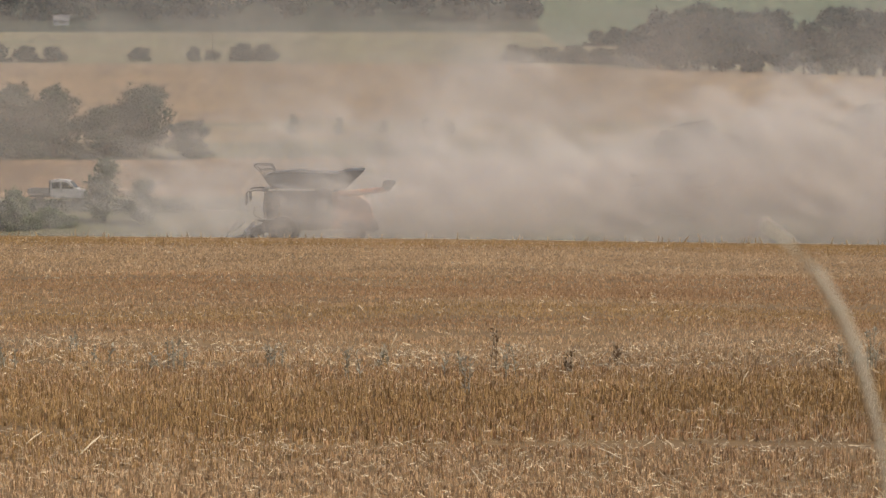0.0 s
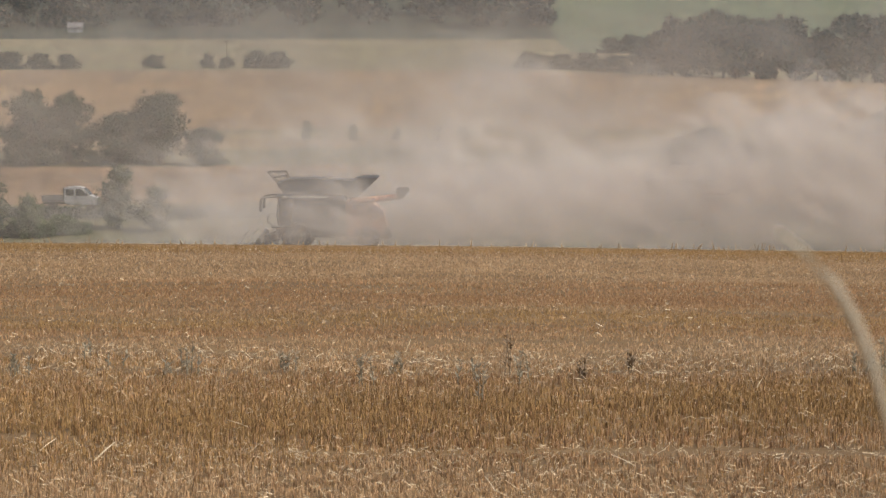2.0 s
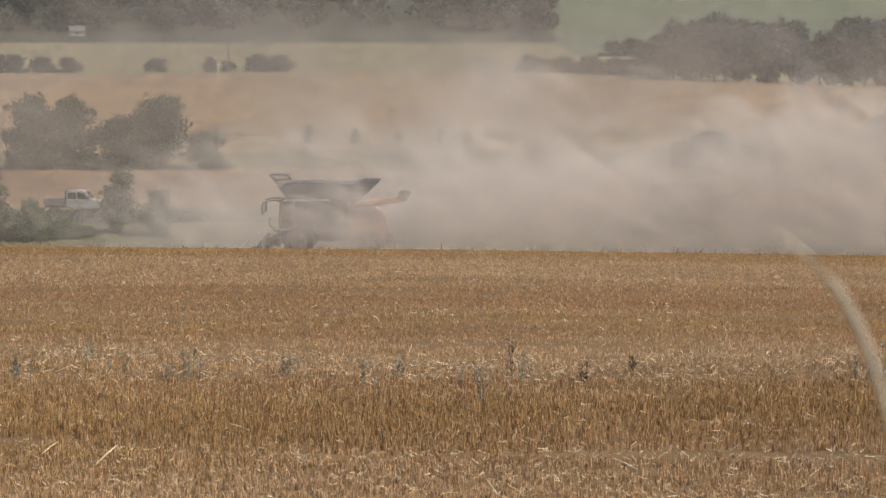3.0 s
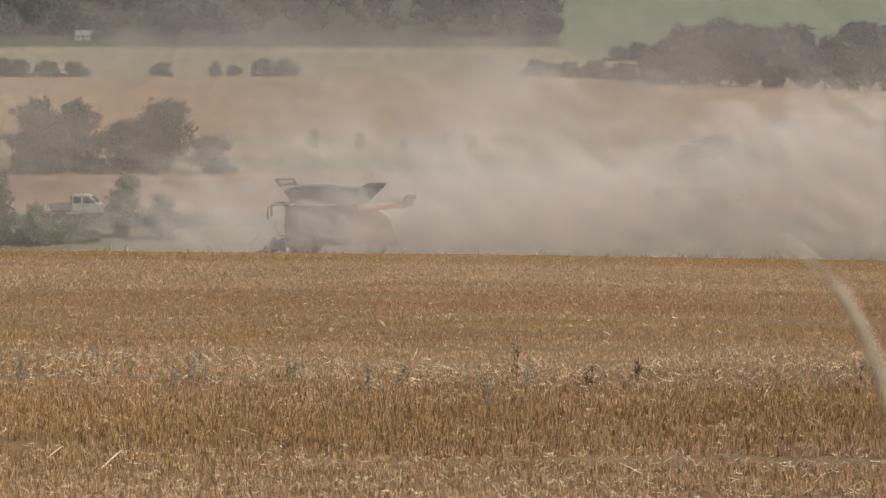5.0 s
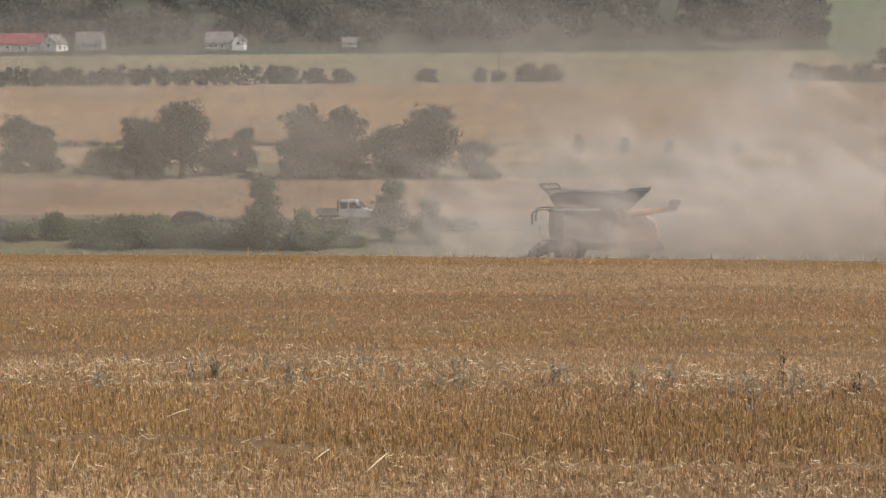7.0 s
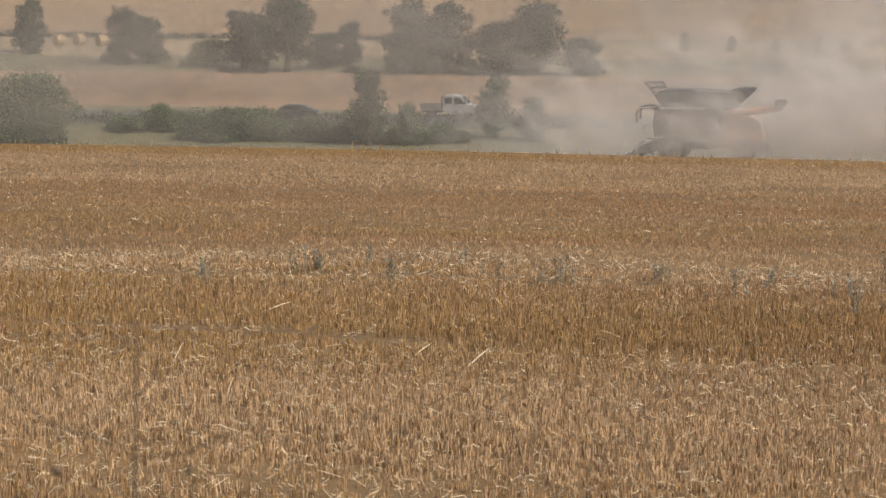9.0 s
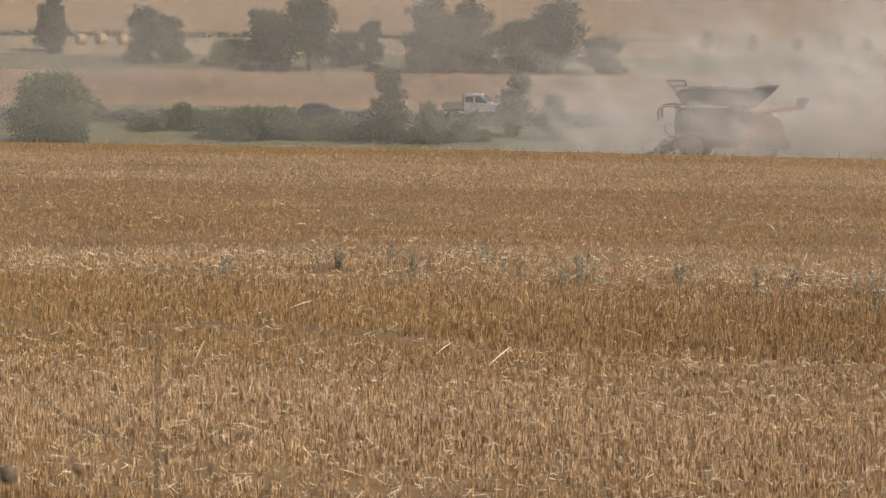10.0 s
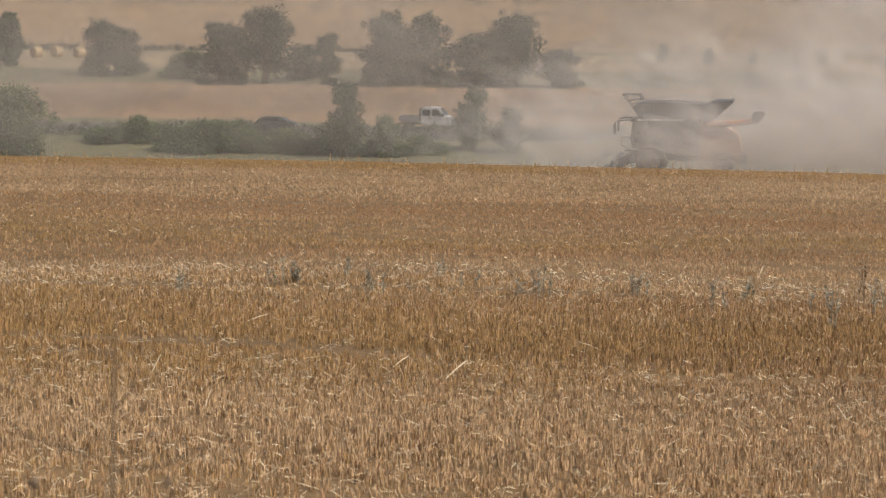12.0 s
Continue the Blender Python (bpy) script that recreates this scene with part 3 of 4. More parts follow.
# ---------------------------------------------------------------- buildings
def building(x, y, turn, length, width, wall_h, ridge_h, wall_mat, roof_mat, label, windows=(), door=None, chimney=False):
    """A gabled house, its ridge along local x; windows as (x, z, w, h) on the side that faces the valley."""
    root = tagged(new("house"), label, "house", "far village houses")
    L, W = length / 2, width / 2
    part("wall", slab([(-W, 0), (W, 0), (W, wall_h), (0, ridge_h - 0.25), (-W, wall_h)], -L, L), wall_mat, root).rotation_euler = (0, 0, radians(90))
    roof = slab([(-W - 0.5, wall_h - 0.35), (0, ridge_h), (W + 0.5, wall_h - 0.35), (W + 0.5, wall_h - 0.1), (0, ridge_h + 0.28), (-W - 0.5, wall_h - 0.1)], -L - 0.4, L + 0.4)
    roof = part("roof", roof, roof_mat, root)
    roof.rotation_euler = (0, 0, radians(90))
    if chimney:
        ob = part("chimney", boxm(-L * 0.4, -L * 0.4 + 0.8, -0.4, 0.4, ridge_h - 0.8, ridge_h + 1.0, bevel=0.05), M_TILE_RED, root)
    for wx, wz, ww, wh in windows:
        frame_ob = part("window", boxm(wx - ww / 2 - 0.12, wx + ww / 2 + 0.12, -W - 0.06, -W + 0.02, wz - 0.12, wz + wh + 0.12), M_WHITE, root)
        part("pane", boxm(wx - ww / 2, wx + ww / 2, -W - 0.09, -W - 0.061, wz, wz + wh), M_GLASS, frame_ob)
    for side in (-1, 1):
        fr = part("window", boxm(side * L - 0.06, side * L + 0.06, -0.9, 0.9, wall_h * 0.55, wall_h * 0.55 + 1.6), M_WHITE, root)
        part("pane", boxm(side * L + side * 0.061 - 0.01, side * L + side * 0.061 + 0.01, -0.7, 0.7, wall_h * 0.55 + 0.15, wall_h * 0.55 + 1.45), M_GLASS, fr)
    if door:
        part("door", boxm(door - 0.6, door + 0.6, -W - 0.07, -W - 0.005, 0.02, 2.1), M_WOOD, root)
    root.location, root.rotation_euler = (x, y, gz(x, y) - 0.3), (0, 0, radians(turn))
    return root


building(-344, 1200, 4, 21, 9, 4.0, 8.6, M_WALL_GREY, M_TILE_RED, "long barn with a faded red tiled roof", ((-6, 1.4, 1.2, 1.3), (0, 1.4, 1.2, 1.3), (6, 1.4, 1.2, 1.3)), 3.0)
building(-327, 1198, 70, 10, 9, 3.6, 8.2, M_WALL, M_TILE_GREY, "white-walled farmhouse with a brown-grey roof", ((-2, 1.2, 1.1, 1.3), (2, 1.2, 1.1, 1.3)), chimney=True)
building(-311, 1206, 0, 13, 8, 3.2, 8.6, M_WALL_GREY, M_TILE_GREY, "grey outbuilding with a steep slate roof", ((-3, 1.2, 1.1, 1.2), (3, 1.2, 1.1, 1.2)))
building(-246, 1202, 0, 13, 8, 3.6, 8.4, M_WALL_GREY, M_TILE_GREY, "grey-roofed house among the far trees", ((-4, 1.2, 1.1, 1.3), (-1, 1.2, 1.1, 1.3), (2, 1.2, 1.1, 1.3)), chimney=True)
building(-235, 1196, 90, 8, 5.6, 4.4, 7.4, M_WALL, M_TILE_GREY, "small house with a bright white gable", ())
building(-183.6, 1210, 10, 7, 5, 2.6, 4.8, M_WALL_GREY, M_TILE_GREY, "small pale shed at the wood's edge", ((0, 1.1, 1.0, 1.0),))

pole = tagged(new("utility_pole"), "thin wooden utility pole in the far field", "pole")
part("post", tube(bmesh.new(), [(0, 0, -0.3), (0, 0, 4.5), (0, 0, 9.2)], [0.16, 0.14, 0.11], 8), M_WOOD, pole)
part("crossarm", boxm(-0.9, 0.9, -0.06, 0.06, 8.6, 8.75), M_WOOD, pole)
pole.location = (-76.6, 835, gz(-76.6, 835))


# ---------------------------------------------------------------- straw bales
def bale(x, y, turn):
    bm = disc(0, 0, 0.72, 0.75, 1.25, 36, 0.06)
    r = random.Random(3)
    for v in bm.verts:
        v.co += Vector((r.uniform(-1, 1), r.uniform(-1, 1), r.uniform(-1, 1))) * 0.02
    ob = part("straw_bale", bm, M_BALE, None)
    ob.location, ob.rotation_euler = (x, y, gz(x, y)), (0, 0, radians(turn))
    tagged(ob, "round straw bale lying on the pale field", "bale", "round straw bales")


for x, y, t in ((-104.6, 330, -38), (-102.2, 331.5, -30), (-98.6, 330, -42)):
    bale(x, y, t)


# ---------------------------------------------------------------- vehicles on the lane
def wheel(parent, x, y, r, w, name="wheel"):
    root = part(name, disc(x, y, r, r, w, 30, 0.06), M_TYRE, parent)
    for s in (-1, 1):
        part("rim", disc(x, y + s * w * 0.44, r, r * 0.58, w * 0.16, 24, 0.01), M_RIM, root)
    return root


def hatchback(x, y):
    car = tagged(new("car"), "dark blue-green hatchback on the lane behind the hedge", "car")
    low = [(-2.1, 0.35), (-2.15, 0.75), (-1.95, 0.95), (-1.0, 1.0), (1.55, 1.0), (2.1, 0.85), (2.15, 0.4), (1.9, 0.25), (-1.9, 0.25)]
    part("body", slab(low, -0.86, 0.86, 0.05), M_CARPAINT, car)
    cabin = part("cabin", slab([(-1.95, 0.99), (-1.5, 1.36), (-1.0, 1.44), (0.1, 1.45), (0.55, 1.36), (1.3, 1.0)], -0.72, 0.72, 0.04), M_CARPAINT, car)
    for s in (-1, 1):
        part("side_window", slab([(-1.65, 1.03), (-1.38, 1.32), (-0.5, 1.38), (-0.5, 1.03)], s * 0.735 - 0.012, s * 0.735 + 0.012), M_GLASS, cabin)
        part("side_window", slab([(-0.42, 1.03), (-0.42, 1.38), (0.1, 1.38), (0.48, 1.3), (1.0, 1.03)], s * 0.735 - 0.012, s * 0.735 + 0.012), M_GLASS, cabin)
        part("roof_rail", tube(bmesh.new(), [(-1.2, s * 0.6, 1.46), (-1.1, s * 0.6, 1.5), (0.0, s * 0.6, 1.5), (0.15, s * 0.6, 1.46)], 0.018, 6), M_STEEL, cabin)
        part("headlight", boxm(2.02, 2.13, s * 0.62 - 0.16, s * 0.62 + 0.16, 0.62, 0.78, bevel=0.03), M_WHITE, car)
        part("door_mirror", boxm(0.75, 0.9, s * 0.92 - 0.09, s * 0.92 + 0.09, 1.0, 1.14, bevel=0.03), M_CARPAINT, car)
        for wx in (-1.35, 1.35):
            wheel(car, wx, s * 0.76, 0.32, 0.2)
    part("windscreen", slab([(0.62, 1.36), (1.36, 1.02), (1.4, 1.04), (0.64, 1.39)], -0.62, 0.62), M_GLASS, car)
    car.location = (x, y, gz(x, y) + 0.18)


def pickup(x, y):
    car = tagged(new("truck"), "dusty white crew-cab flatbed truck on the lane", "truck")
    part("chassis", boxm(-2.9, 2.5, -0.45, 0.45, 0.55, 0.75, bevel=0.02), M_DARK, car)
    cab = part("cab", slab([(-0.75, 0.65), (-0.75, 2.1), (-0.6, 2.26), (0.7, 2.28), (1.1, 2.15), (1.75, 1.45), (2.5, 1.2), (2.65, 0.95), (2.65, 0.5), (-0.3, 0.5)], -0.95, 0.95, 0.05), M_TRUCK, car)
    for s in (-1, 1):
        part("side_window", slab([(-0.6, 1.45), (-0.6, 2.05), (0.2, 2.08), (0.2, 1.45)], s * 0.955 - 0.012, s * 0.955 + 0.012), M_GLASS, cab)
        part("side_window", slab([(0.34, 1.45), (0.34, 2.08), (0.75, 2.08), (1.02, 1.98), (1.5, 1.45)], s * 0.955 - 0.012, s * 0.955 + 0.012), M_GLASS, cab)
        part("door_handle", boxm(0.2, 0.34, s * 0.97 - 0.02, s * 0.97 + 0.02, 1.22, 1.27), M_DARK, cab)
        part("wing_mirror", boxm(1.42, 1.56, s * 1.1 - 0.12, s * 1.1 + 0.12, 1.42, 1.75, bevel=0.03), M_DARK, cab)
        part("headlight", boxm(2.55, 2.67, s * 0.7 - 0.17, s * 0.7 + 0.17, 0.85, 1.08, bevel=0.03), M_RIM, car)
        part("bed_side", boxm(-2.95, -0.9, s * 0.98 - 0.025, s * 0.98 + 0.025, 0.95, 1.4, bevel=0.01), M_STEEL, car)
        for wx in (-2.0, 1.75):
            wheel(car, wx, s * 0.8, 0.36, 0.24)
    part("windscreen", slab([(1.16, 2.12), (1.76, 1.47), (1.8, 1.49), (1.2, 2.15)], -0.8, 0.8), M_GLASS, car)
    part("bed_floor", boxm(-2.95, -0.9, -0.98, 0.98, 0.86, 0.948), M_STEEL, car)
    part("headboard", boxm(-0.9, -0.8, -0.98, 0.98, 0.95, 2.2, bevel=0.01), M_DARK, car)
    part("tailgate", boxm(-3.0, -2.96, -0.95, 0.95, 0.95, 1.4), M_STEEL, car)
    part("roof_beacon_bar", boxm(-0.2, 0.1, -0.5, 0.5, 2.29, 2.36, bevel=0.02), M_STEEL, car)
    car.location = (x, y, gz(x, y) + 0.18)


hatchback(-52.7, 243.4)
pickup(-37.9, 247.2)


# ---------------------------------------------------------------- combine harvesters
def combine(x, y, label):
    """Faces -x. Everything stands on z = 0."""
    c = tagged(new("combine_harvester"), label, "combine", "combines at work")
    # body panels from the cab back to the engine bay
    part("body", slab([(-2.2, 1.05), (-2.35, 1.5), (-2.3, 3.55), (-1.6, 3.72), (1.0, 3.72), (1.15, 3.4), (1.15, 1.2), (0.6, 0.95)], -1.5, 1.5, 0.05), M_DARK, c)
    cab = part("cab", slab([(-3.15, 1.75), (-3.3, 2.3), (-3.2, 3.45), (-2.36, 3.5), (-2.36, 1.6)], -1.05, 1.05, 0.06), M_GLASS, c, "dark tinted cab glass")
    part("cab_roof", slab([(-3.45, 3.46), (-3.4, 3.66), (-2.4, 3.74), (-2.3, 3.52)], -1.15, 1.15, 0.04), M_DARK, cab)
    for s in (-1, 1):
        part("cab_pillar", tube(bmesh.new(), [(-3.24, s * 1.06, 1.75), (-3.36, s * 1.06, 2.4), (-3.25, s * 1.06, 3.45)], 0.05, 8), M_DARK, cab)
        arm = part("mirror_arm", tube(bmesh.new(), [(-3.2, s * 1.1, 3.6), (-3.8, s * 1.35, 3.62), (-4.35, s * 1.55, 3.52), (-4.4, s * 1.55, 3.3)], 0.05, 8), M_DARK, c)
        part("mirror", boxm(-4.48, -4.32, s * 1.55 - 0.16, s * 1.55 + 0.16, 2.68, 3.4, bevel=0.04), M_DARK, arm)
        part("trim_stripe", boxm(-3.0, 0.05, s * 1.53 - 0.012, s * 1.53 + 0.012, 3.58, 3.70), M_CREAM, c, "cream trim line under the tank")
        part("side_door", boxm(-1.6, -0.2, s * 1.52 - 0.02, s * 1.52 + 0.02, 1.5, 3.3, bevel=0.02), M_DARK, c)
        part("side_door", boxm(-0.1, 1.0, s * 1.52 - 0.02, s * 1.52 + 0.02, 1.5, 3.3, bevel=0.02), M_DARK, c)
        part("vent_grille", boxm(0.1, 0.8, s * 1.555 - 0.012, s * 1.555 + 0.012, 2.2, 3.0), M_STEEL, c)
        fw = wheel(c, -2.0, s * 1.55, 0.98, 0.75, "front_wheel")
        tread = bmesh.new()
        for k in range(22):
            a = 2 * math.pi * k / 22
            p = pose(-2.0, s * 1.55, 0.98) @ pose(0, 0, 0, 0, math.degrees(a), 0)
            bmesh.ops.create_cube(tread, size=1, matrix=p @ pose(0, 0, 0.985, 0, 0, 22) @ Matrix.Diagonal((0.07, 0.66, 0.07, 1)))
        part("tread", tread, M_TYRE, fw)
        wheel(c, 2.6, s * 1.35, 0.68, 0.5, "rear_wheel")
        part("rear_fender", slab([(1.7, 1.1), (1.85, 1.5), (2.6, 1.65), (3.3, 1.5), (3.45, 1.1), (3.3, 1.1), (2.6, 1.5), (1.9, 1.1)], s * 1.4 - 0.25, s * 1.4 + 0.25), M_DARK, c)
    part("grain_tank", slab([(-2.85, 3.74), (-3.35, 4.5), (-2.7, 4.75), (-1.0, 4.82), (1.6, 4.68), (1.9, 4.86), (3.3, 4.92), (2.1, 3.74)], -1.45, 1.45, 0.04), M_TANK, c, "dark flared grain tank, heaped full")
    part("tank_lip", tube(bmesh.new(), [(-3.3, -1.47, 4.52), (-2.7, -1.47, 4.77), (-1.0, -1.47, 4.84), (1.6, -1.47, 4.7)], 0.035, 6), M_STEEL, c)
    rail = bmesh.new()
    for s in (-1.2, 0.2):
        tube(rail, [(-3.3, s, 4.5), (-3.6, s, 4.85), (-3.95, s, 5.25)], 0.035, 6)
        tube(rail, [(-2.6, s, 4.72), (-2.65, s, 4.9), (-2.85, s, 5.25)], 0.035, 6)
        tube(rail, [(-3.95, s, 5.25), (-2.85, s, 5.25)], 0.03, 6)
        tube(rail, [(-3.62, s, 4.88), (-2.7, s, 4.95)], 0.025, 6)
        tube(rail, [(-3.35, s, 5.24), (-3.1, s, 4.9)], 0.025, 6)
    tube(rail, [(-3.95, -1.2, 5.25), (-3.95, 0.2, 5.25)], 0.03, 6)
    part("tank_railing", rail, M_DARK, c)
    part("rear_hood", slab([(1.1, 1.0), (1.16, 3.45), (1.9, 3.5), (2.9, 3.2), (3.6, 2.7), (3.8, 1.7), (3.55, 1.0)], -1.35, 1.35, 0.08), M_RED, c, "dusty red rear hood")
    part("hood_panel", boxm(1.5, 2.9, -1.39, -1.352, 1.9, 2.7, bevel=0.015), M_RED, c)
    part("engine_deck", boxm(1.2, 2.0, -1.2, 1.2, 3.5, 3.75, bevel=0.04), M_DARK, c)
    aug = part("unloading_auger", tube(bmesh.new(), [(1.5, -1.55, 3.35), (1.9, -1.6, 3.38), (4.3, -1.6, 3.62), (4.7, -1.6, 3.7)], [0.24, 0.22, 0.20, 0.20], 16), M_RED, c, "folded red unloading auger tube", True)
    part("spout", slab([(4.5, 3.65), (4.45, 4.2), (4.7, 4.32), (5.25, 4.3), (5.35, 4.05), (5.1, 3.85), (5.0, 3.55)], -1.85, -1.35, 0.05), M_DARK, aug, "dark rubber auger spout")
    part("straw_chopper", slab([(3.3, 1.0), (3.5, 1.75), (4.05, 1.5), (4.2, 1.05), (3.8, 0.8)], -1.3, 1.3, 0.04), M_DARK, c)
    part("feeder_house", slab([(-2.3, 1.1), (-2.3, 1.9), (-4.3, 1.0), (-4.3, 0.35)], -0.7, 0.7, 0.04), M_DARK, c)
    header = part("header", slab([(-4.25, 0.12), (-4.25, 1.1), (-4.4, 1.2), (-4.7, 0.5), (-5.6, 0.12), (-5.6, 0.05)], -3.7, 3.7, 0.02), M_DARK, c)
    for k in range(6):
        a = k * math.pi / 3
        part("reel_bat", tube(bmesh.new(), [(-5.2 + 0.5 * math.cos(a), -3.6, 0.72 + 0.5 * math.sin(a)), (-5.2 + 0.5 * math.cos(a), 3.6, 0.72 + 0.5 * math.sin(a))], 0.03, 6), M_STEEL, header)
    ladder = bmesh.new()
    for yy in (-1.75, -1.3):
        tube(ladder, [(-3.35, yy, 0.55), (-3.3, yy, 1.7)], 0.03, 6)
    for k in range(4):
        box(ladder, -3.46, -3.2, -1.75, -1.3, 0.62 + 0.3 * k, 0.66 + 0.3 * k)
    part("access_ladder", ladder, M_DARK, c)
    part("platform_rail", tube(bmesh.new(), [(-3.4, -1.6, 1.7), (-3.95, -1.6, 2.0), (-3.9, -1.6, 2.5), (-3.5, -1.6, 2.55), (-3.35, -1.6, 2.3)], 0.03, 6), M_DARK, c)
    part("step_platform", boxm(-3.7, -2.4, -1.8, -1.06, 1.62, 1.70, bevel=0.01), M_DARK, c)
    part("exhaust", tube(bmesh.new(), [(1.5, 0.9, 3.7), (1.5, 0.9, 4.1), (1.62, 0.9, 4.2)], 0.09, 10), M_STEEL, c)
    c.location = (x, y, gz(x, y))
    return c


combine(-8.45, 165, "large dark and red combine harvester wrapped in dust")
combine(20.6, 232, "second combine harvester almost lost in thick dust")


# ---------------------------------------------------------------- weeds standing in the field
def weed(x, y, h, seed, dry=False):
    r = random.Random(seed)
    root = tagged(new("weed"), "tall dry brown weed above the stubble" if dry else "grey-green thistle standing above the stubble", "weed", "weeds in the stubble")
    m = M_WEED_BROWN if dry else M_WEED
    for k in range(r.randint(2, 5)):
        ox, oy = r.uniform(-0.18, 0.18), r.uniform(-0.2, 0.2)
        hh = h * r.uniform(0.6, 1.0)
        lean = r.uniform(-0.12, 0.12)
        stem = part("stem", tube(bmesh.new(), [(ox, oy, -0.03), (ox + lean * 0.4, oy, hh * 0.5), (ox + lean, oy, hh)], [0.012, 0.010, 0.005], 5), m, root)
        lf = bmesh.new()
        for j in range(20):
            z = hh * r.uniform(0.15, 1.0)
            cx = ox + lean * z / hh
            a, L = r.uniform(0, 6.283), r.uniform(0.06, 0.16)
            d = Vector((math.cos(a), math.sin(a), r.uniform(0.3, 1.3))).normalized() * L
            e = Vector((-math.sin(a), math.cos(a), 0)) * L * 0.17
            p = Vector((cx, oy, z))
            lf.faces.new([lf.verts.new(p), lf.verts.new(p + d * 0.5 + e), lf.verts.new(p + d), lf.verts.new(p + d * 0.5 - e)])
        tagged(part("leaves", lf, m, stem), kind="stuff")
    root.location, root.rotation_euler = (x, y, gz(x, y)), (0, 0, r.uniform(0, 6))


for k, (x, y, h) in enumerate(((-5.15, 47.4, 0.75), (-1.64, 44.5, 0.8), (0.48, 44.0, 1.0), (0.85, 46.5, 0.9), (1.27, 46.2, 0.65), (8.24, 48.0, 0.8), (-7.2, 48.6, 0.6), (-12.4, 48.2, 0.5), (-10.4, 48.0, 0.55),
                               (-10.0, 48.6, 0.45), (-5.6, 48.9, 0.4), (-3.2, 46.5, 0.5), (2.4, 47.5, 0.5), (-8.4, 47.7, 0.45), (-9.2, 48.9, 0.5), (0.2, 48.0, 0.5), (7.6, 46.8, 0.5), (3.4, 49.5, 0.45), (-1.2, 49.3, 0.45), (-6.5, 47.0, 0.4))):
    far = 1 + 0.035 * math.sin(k * 2.4)
    weed(x * far, y * far, h, k, k in (3, 12, 17))

# ragged tops on the brow of the field
r = np.random.default_rng(77)
V, Fc = [], []
n = 420
x, y = r.uniform(-46, 26, n), r.uniform(112, 133, n)
h = r.uniform(0.22, 0.55, n) * r.uniform(0.6, 1, n)
lx, wd = r.normal(0, 0.12, n), r.uniform(0.012, 0.03, n)
z = ground(x, y)
p = np.stack([x, y, z], -1)
tip = np.stack([x + lx, y, z + h], -1)
o = np.stack([wd, 0 * wd, 0 * wd], -1)
tagged(new("stubble_tufts", mesh_np("stubble_tufts", np.stack([p - o, p + o, tip + o * 0.4, tip - o * 0.4], 1).reshape(-1, 3), np.arange(n)[:, None] * 4 + np.arange(4)[None], [M_STRAW])),
       "uncut wisps of straw along the brow of the field", "straw", kind="stuff")


# ---------------------------------------------------------------- plants close to the camera, on the bank
def near(u, v, d):
    """A place d metres ahead, by slopes to the right and downwards."""
    return Vector((u * d, d, EYE - v * d))


blade = tagged(new("grass_blade"), "pale arching dry grass stem close to the camera", "grass")
D = 2.0
pts = [near(0.128, 0.080, D), near(0.138, 0.088, D), near(0.150, 0.100, D), near(0.160, 0.117, D), near(0.167, 0.135, D), near(0.174, 0.160, D), near(0.182, 0.20, D), near(0.195, 0.30, D), near(0.20, 0.45, D)]
pts.append(Vector((pts[-1].x, D, gz(pts[-1].x, D) - 0.05)))
part("stem", tube(bmesh.new(), pts, [0.0015, 0.0028, 0.0038, 0.004, 0.0036, 0.003, 0.0023, 0.0018, 0.0016, 0.0016], 6), M_BLADE, blade)

dead = tagged(new("dry_weed"), "dead brown branching weed on the near bank", "weed")
D = 4.2
stem = [near(-0.285, 0.150, D), near(-0.2855, 0.1655, D), near(-0.286, 0.189, D), near(-0.287, 0.233, D), near(-0.288, 0.40, D)]
stem.append(Vector((stem[-1].x, D, gz(stem[-1].x, D) - 0.05)))
part("stem", tube(bmesh.new(), stem, [0.001, 0.002, 0.003, 0.0034, 0.004, 0.005], 6), M_WEED_DRY, dead)
for tw in (((-0.288, 0.212), (-0.3034, 0.208), (-0.3254, 0.2014), (-0.34, 0.1886)), ((-0.2876, 0.2155), (-0.2644, 0.2127), (-0.2498, 0.205)), ((-0.2875, 0.28), (-0.266, 0.26), (-0.2622, 0.2323), (-0.2633, 0.2198)),
           ((-0.287, 0.245), (-0.305, 0.238), (-0.3208, 0.2219)), ((-0.286, 0.19), (-0.279, 0.182), (-0.275, 0.172)), ((-0.2878, 0.30), (-0.32, 0.28), (-0.345, 0.245), (-0.352, 0.2254))):
    part("twig", tube(bmesh.new(), [near(u, v, D) for u, v in tw], [0.0021] * (len(tw) - 1) + [0.001], 5), M_WEED_DRY, dead)
for u, v, sz in ((-0.3208, 0.2219, 0.008), (-0.2633, 0.2198, 0.006), (-0.34, 0.1886, 0.004), (-0.2498, 0.205, 0.004), (-0.352, 0.2254, 0.014)):
    bm = bmesh.new()
    bmesh.ops.create_icosphere(bm, subdivisions=2, radius=sz * 1.3, matrix=Matrix.Translation(near(u, v, D)))
    hr = random.Random(int(-u * 1e4))
    for vv in bm.verts:
        vv.co += Vector((hr.uniform(-1, 1), hr.uniform(-1, 1), hr.uniform(-1, 1))) * sz * 0.4
    part("seed_head", bm, M_WEED_DRY, dead)

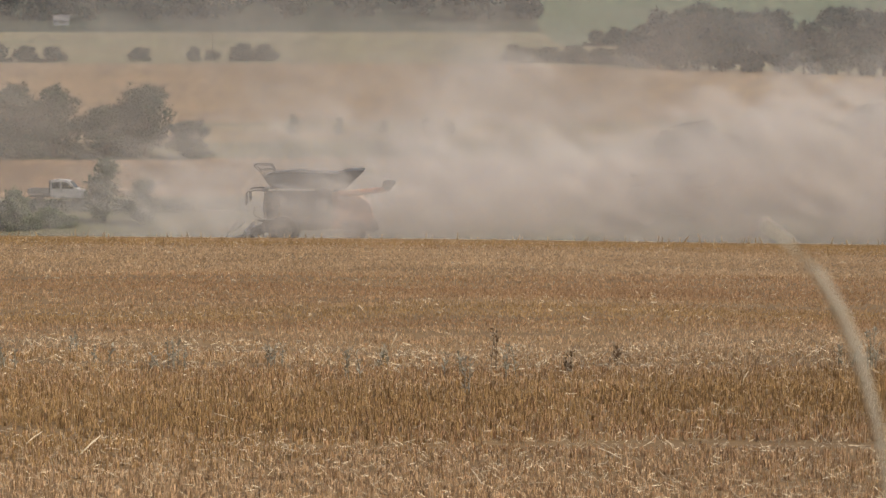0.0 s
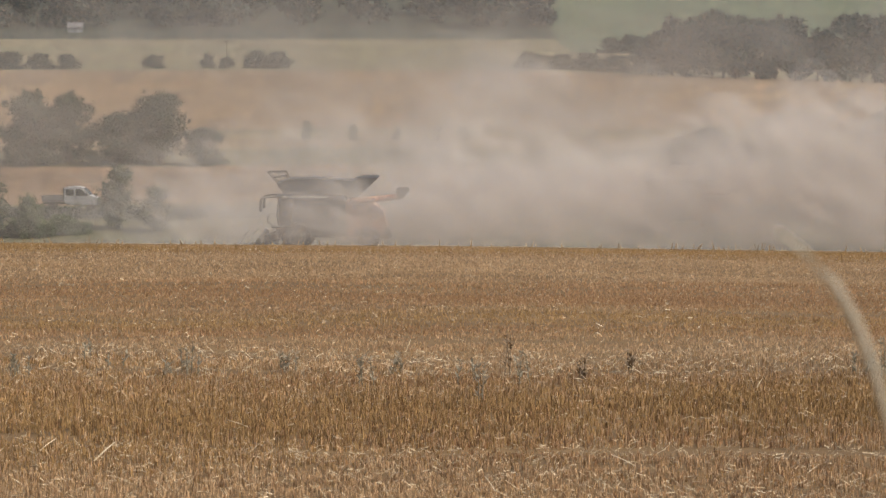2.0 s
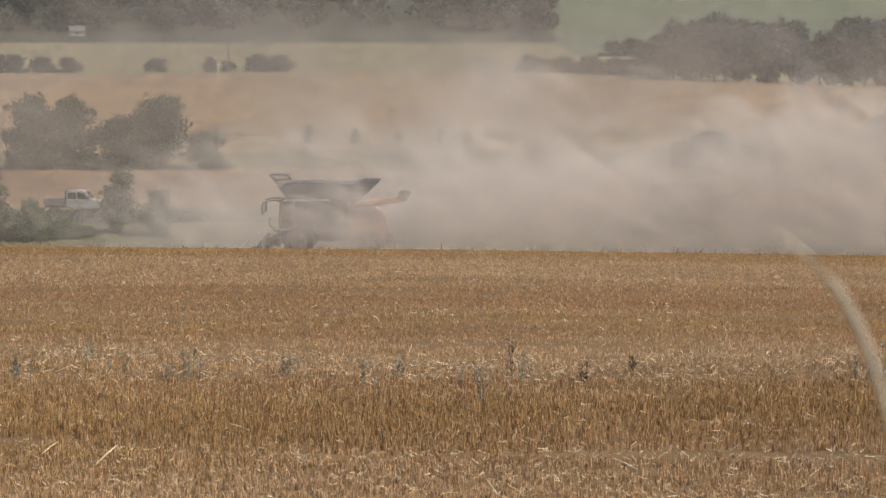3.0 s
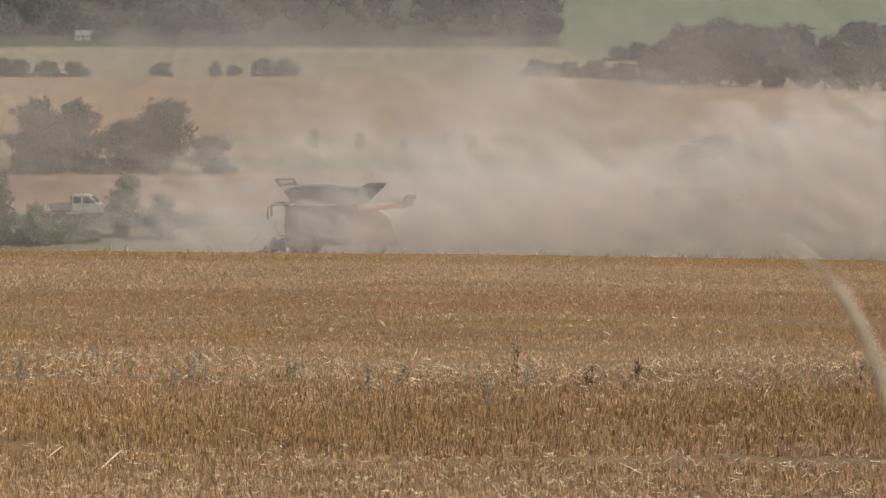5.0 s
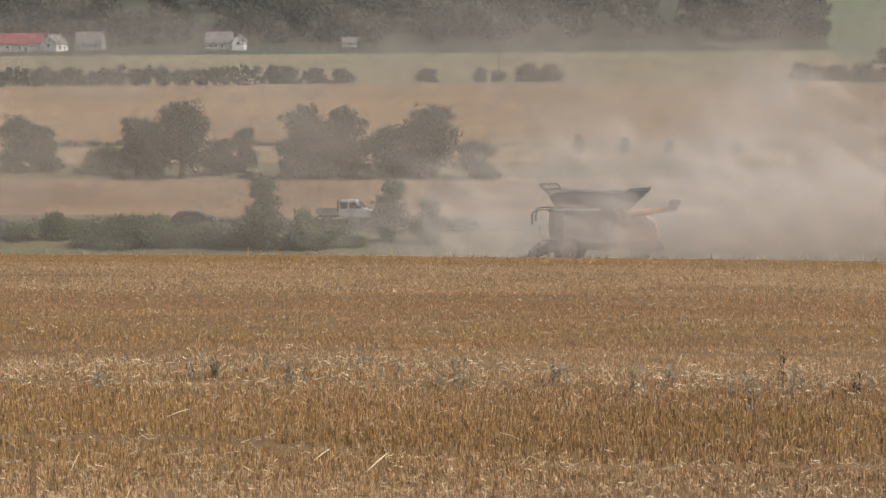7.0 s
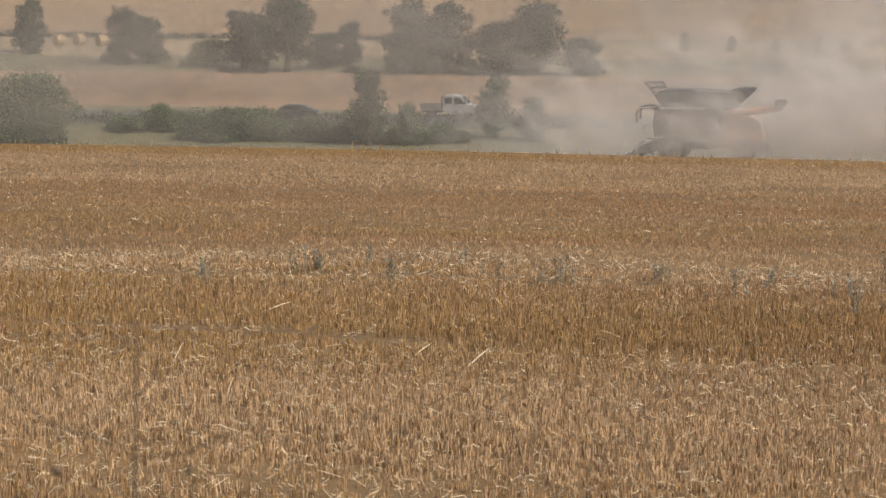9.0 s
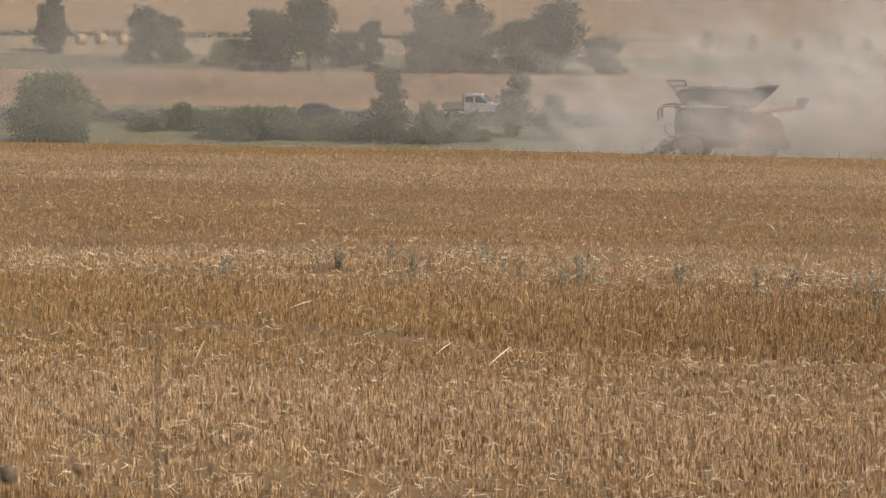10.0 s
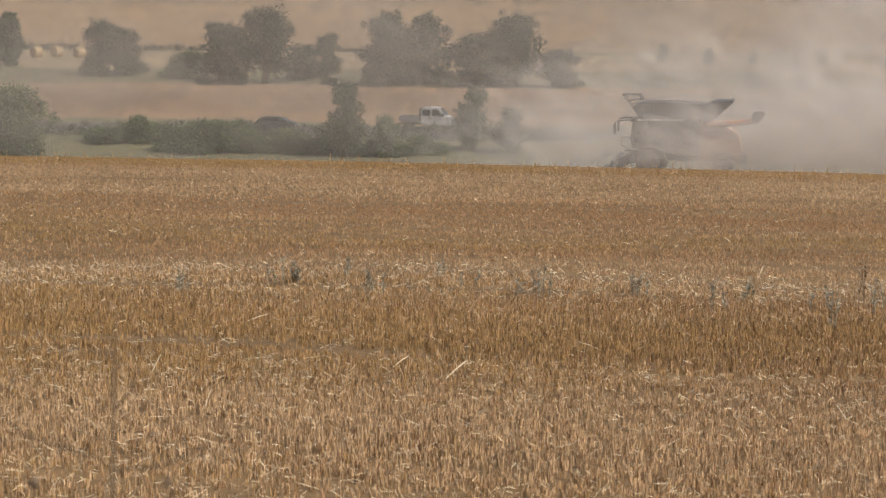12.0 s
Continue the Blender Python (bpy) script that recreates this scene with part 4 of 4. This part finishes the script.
# ---------------------------------------------------------------- dust
def billow(x, y, z, s, seed):
    """Lumpy noise between about 0 and 1 for drifting dust."""
    r = np.random.default_rng(seed)
    v = 0
    for octave, amp in ((1.0, 1.0), (2.1, 0.6), (4.3, 0.35)):
        for k in range(5):
            a, b, c, o = r.normal(0, s * octave, 3).tolist() + [r.uniform(0, 6.28)]
            v = v + amp * np.sin(a * x + 0.4 * b * y + 1.4 * c * z + o + 0.9 * np.sin(0.5 * s * octave * (z + 0.6 * x) + k))
    return np.clip(0.5 + v / 7.5, 0, 1)


ball = bmesh.new()
bmesh.ops.create_icosphere(ball, subdivisions=2, radius=1.0)
BALL_V = np.array([v.co[:] for v in ball.verts])
BALL_F = np.array([[v.index for v in f.verts] for f in ball.faces])
ball.free()


def dust(name, n, u, d, z, thick, size, mat, label, seed):
    """Wisps of dust hanging between slopes u across, distances d and heights z, kept where thick(x, y, z) is high."""
    r = np.random.default_rng(seed)
    y = r.uniform(*d, n)
    x = y * r.uniform(*u, n)
    h = r.uniform(*z, n)
    keep = (r.uniform(0, 1, n) < thick(x, y, h)) & (h > ground(x, y) + 0.3)
    x, y, h = x[keep], y[keep], h[keep]
    m = len(x)
    s = size * r.uniform(0.5, 1.0, m) ** 1.5 * 1.6
    dirs = BALL_V[None] + 0
    # each wisp is lumpy, drawn out by the wind and turned its own way
    k1, k2 = r.normal(0, 2.2, (m, 1, 3)), r.uniform(0, 6.28, (m, 1))
    lump = 1 + 0.28 * np.sin((dirs * k1).sum(-1) + k2) + 0.18 * np.sin((dirs * k1[:, :, ::-1] * 1.9).sum(-1) + 2 * k2)
    v = dirs * lump[..., None] * np.stack([s * r.uniform(1.0, 1.9, m), s, s * r.uniform(0.6, 1.0, m)], -1)[:, None]
    a = r.uniform(-0.5, 0.5, m)[:, None]
    vx, vz = v[..., 0] * np.cos(a) - v[..., 2] * np.sin(a), v[..., 0] * np.sin(a) + v[..., 2] * np.cos(a)
    v = np.stack([vx, v[..., 1], vz], -1) + np.stack([x, y, h], -1)[:, None]
    f = BALL_F[None] + (np.arange(m) * len(BALL_V))[:, None, None]
    return tagged(new(name, mesh_np(name, v.reshape(-1, 3), f.reshape(-1, 3), [mat], smooth=True)), label, "dust", kind="stuff")


def front(x, y, z):
    side = smooth(-23, -12, x) * (1 - 0.12 * smooth(1, 12, x))
    top = -6.3 + 1.5 * smooth(-6, 8, x) + 3.0 * smooth(8, 30, x)
    return side * (1 - smooth(top - 3.5, top + 2.5, z)) * (0.55 + 0.5 * billow(x, y, z, 0.32, 4)) * (0.72 + 0.33 * smooth(-9, -5, x))


def rear(x, y, z):
    side = smooth(-40, -14, x + 0.9 * (z + 14) * smooth(-30, -5, x) * 0.3)
    top = -11 + 5.5 * smooth(-22, -8, x) + 1.5 * smooth(-8, 10, x) + 5.5 * np.exp(-((x - 4.5) / 5) ** 2)
    return side * (1 - 0.3 * smooth(6, 16, x)) * (1 - smooth(top - 5, top + 5, z)) * (0.60 + 0.42 * billow(x, y, z, 0.16, 5)) * (1 - 0.65 * smooth(-9, 2, z))


def even(x, y, z):
    return (0.50 + 0.45 * billow(x, y, z, 0.05, 6)) * (1 - 0.6 * smooth(-8, 0, z))


def valley(x, y, z):
    return (0.30 + 0.5 * billow(x, y, z, 0.03, 8)) * (0.72 + 0.28 * smooth(-40, 20, x)) * (1 - 0.4 * smooth(-6, 3, z))


def high(x, y, z):
    return (0.45 + 0.4 * billow(x, y, z, 0.012, 9)) * (0.42 + 0.58 * smooth(-60, 60, x))


dust("dust_cloud", 4700, (-0.13, 0.24), (146, 159), (-15, -1), front, 1.0, M_DUST, "pale tan dust thrown up in front of the working combine", 1)
dust("dust_cloud", 2050, (-0.20, 0.24), (173, 212), (-19, 5), rear, 2.0, M_DUST, "tall drifting bank of tan dust behind the combine", 2)
dust("dust_haze", 680, (-0.38, 0.22), (180, 216), (-19, 5), even, 5.0, M_HAZE, "thin tan dust haze over the valley bottom", 3)
dust("dust_haze", 470, (-0.38, 0.22), (262, 286), (-17, 6), valley, 6.0, M_HAZE, "thin tan dust haze before the tree row", 4)
dust("dust_haze", 330, (-0.38, 0.22), (540, 740), (-17, 18), high, 15.0, M_FARHAZE, "thin grey dust haze over the far wheat", 5)
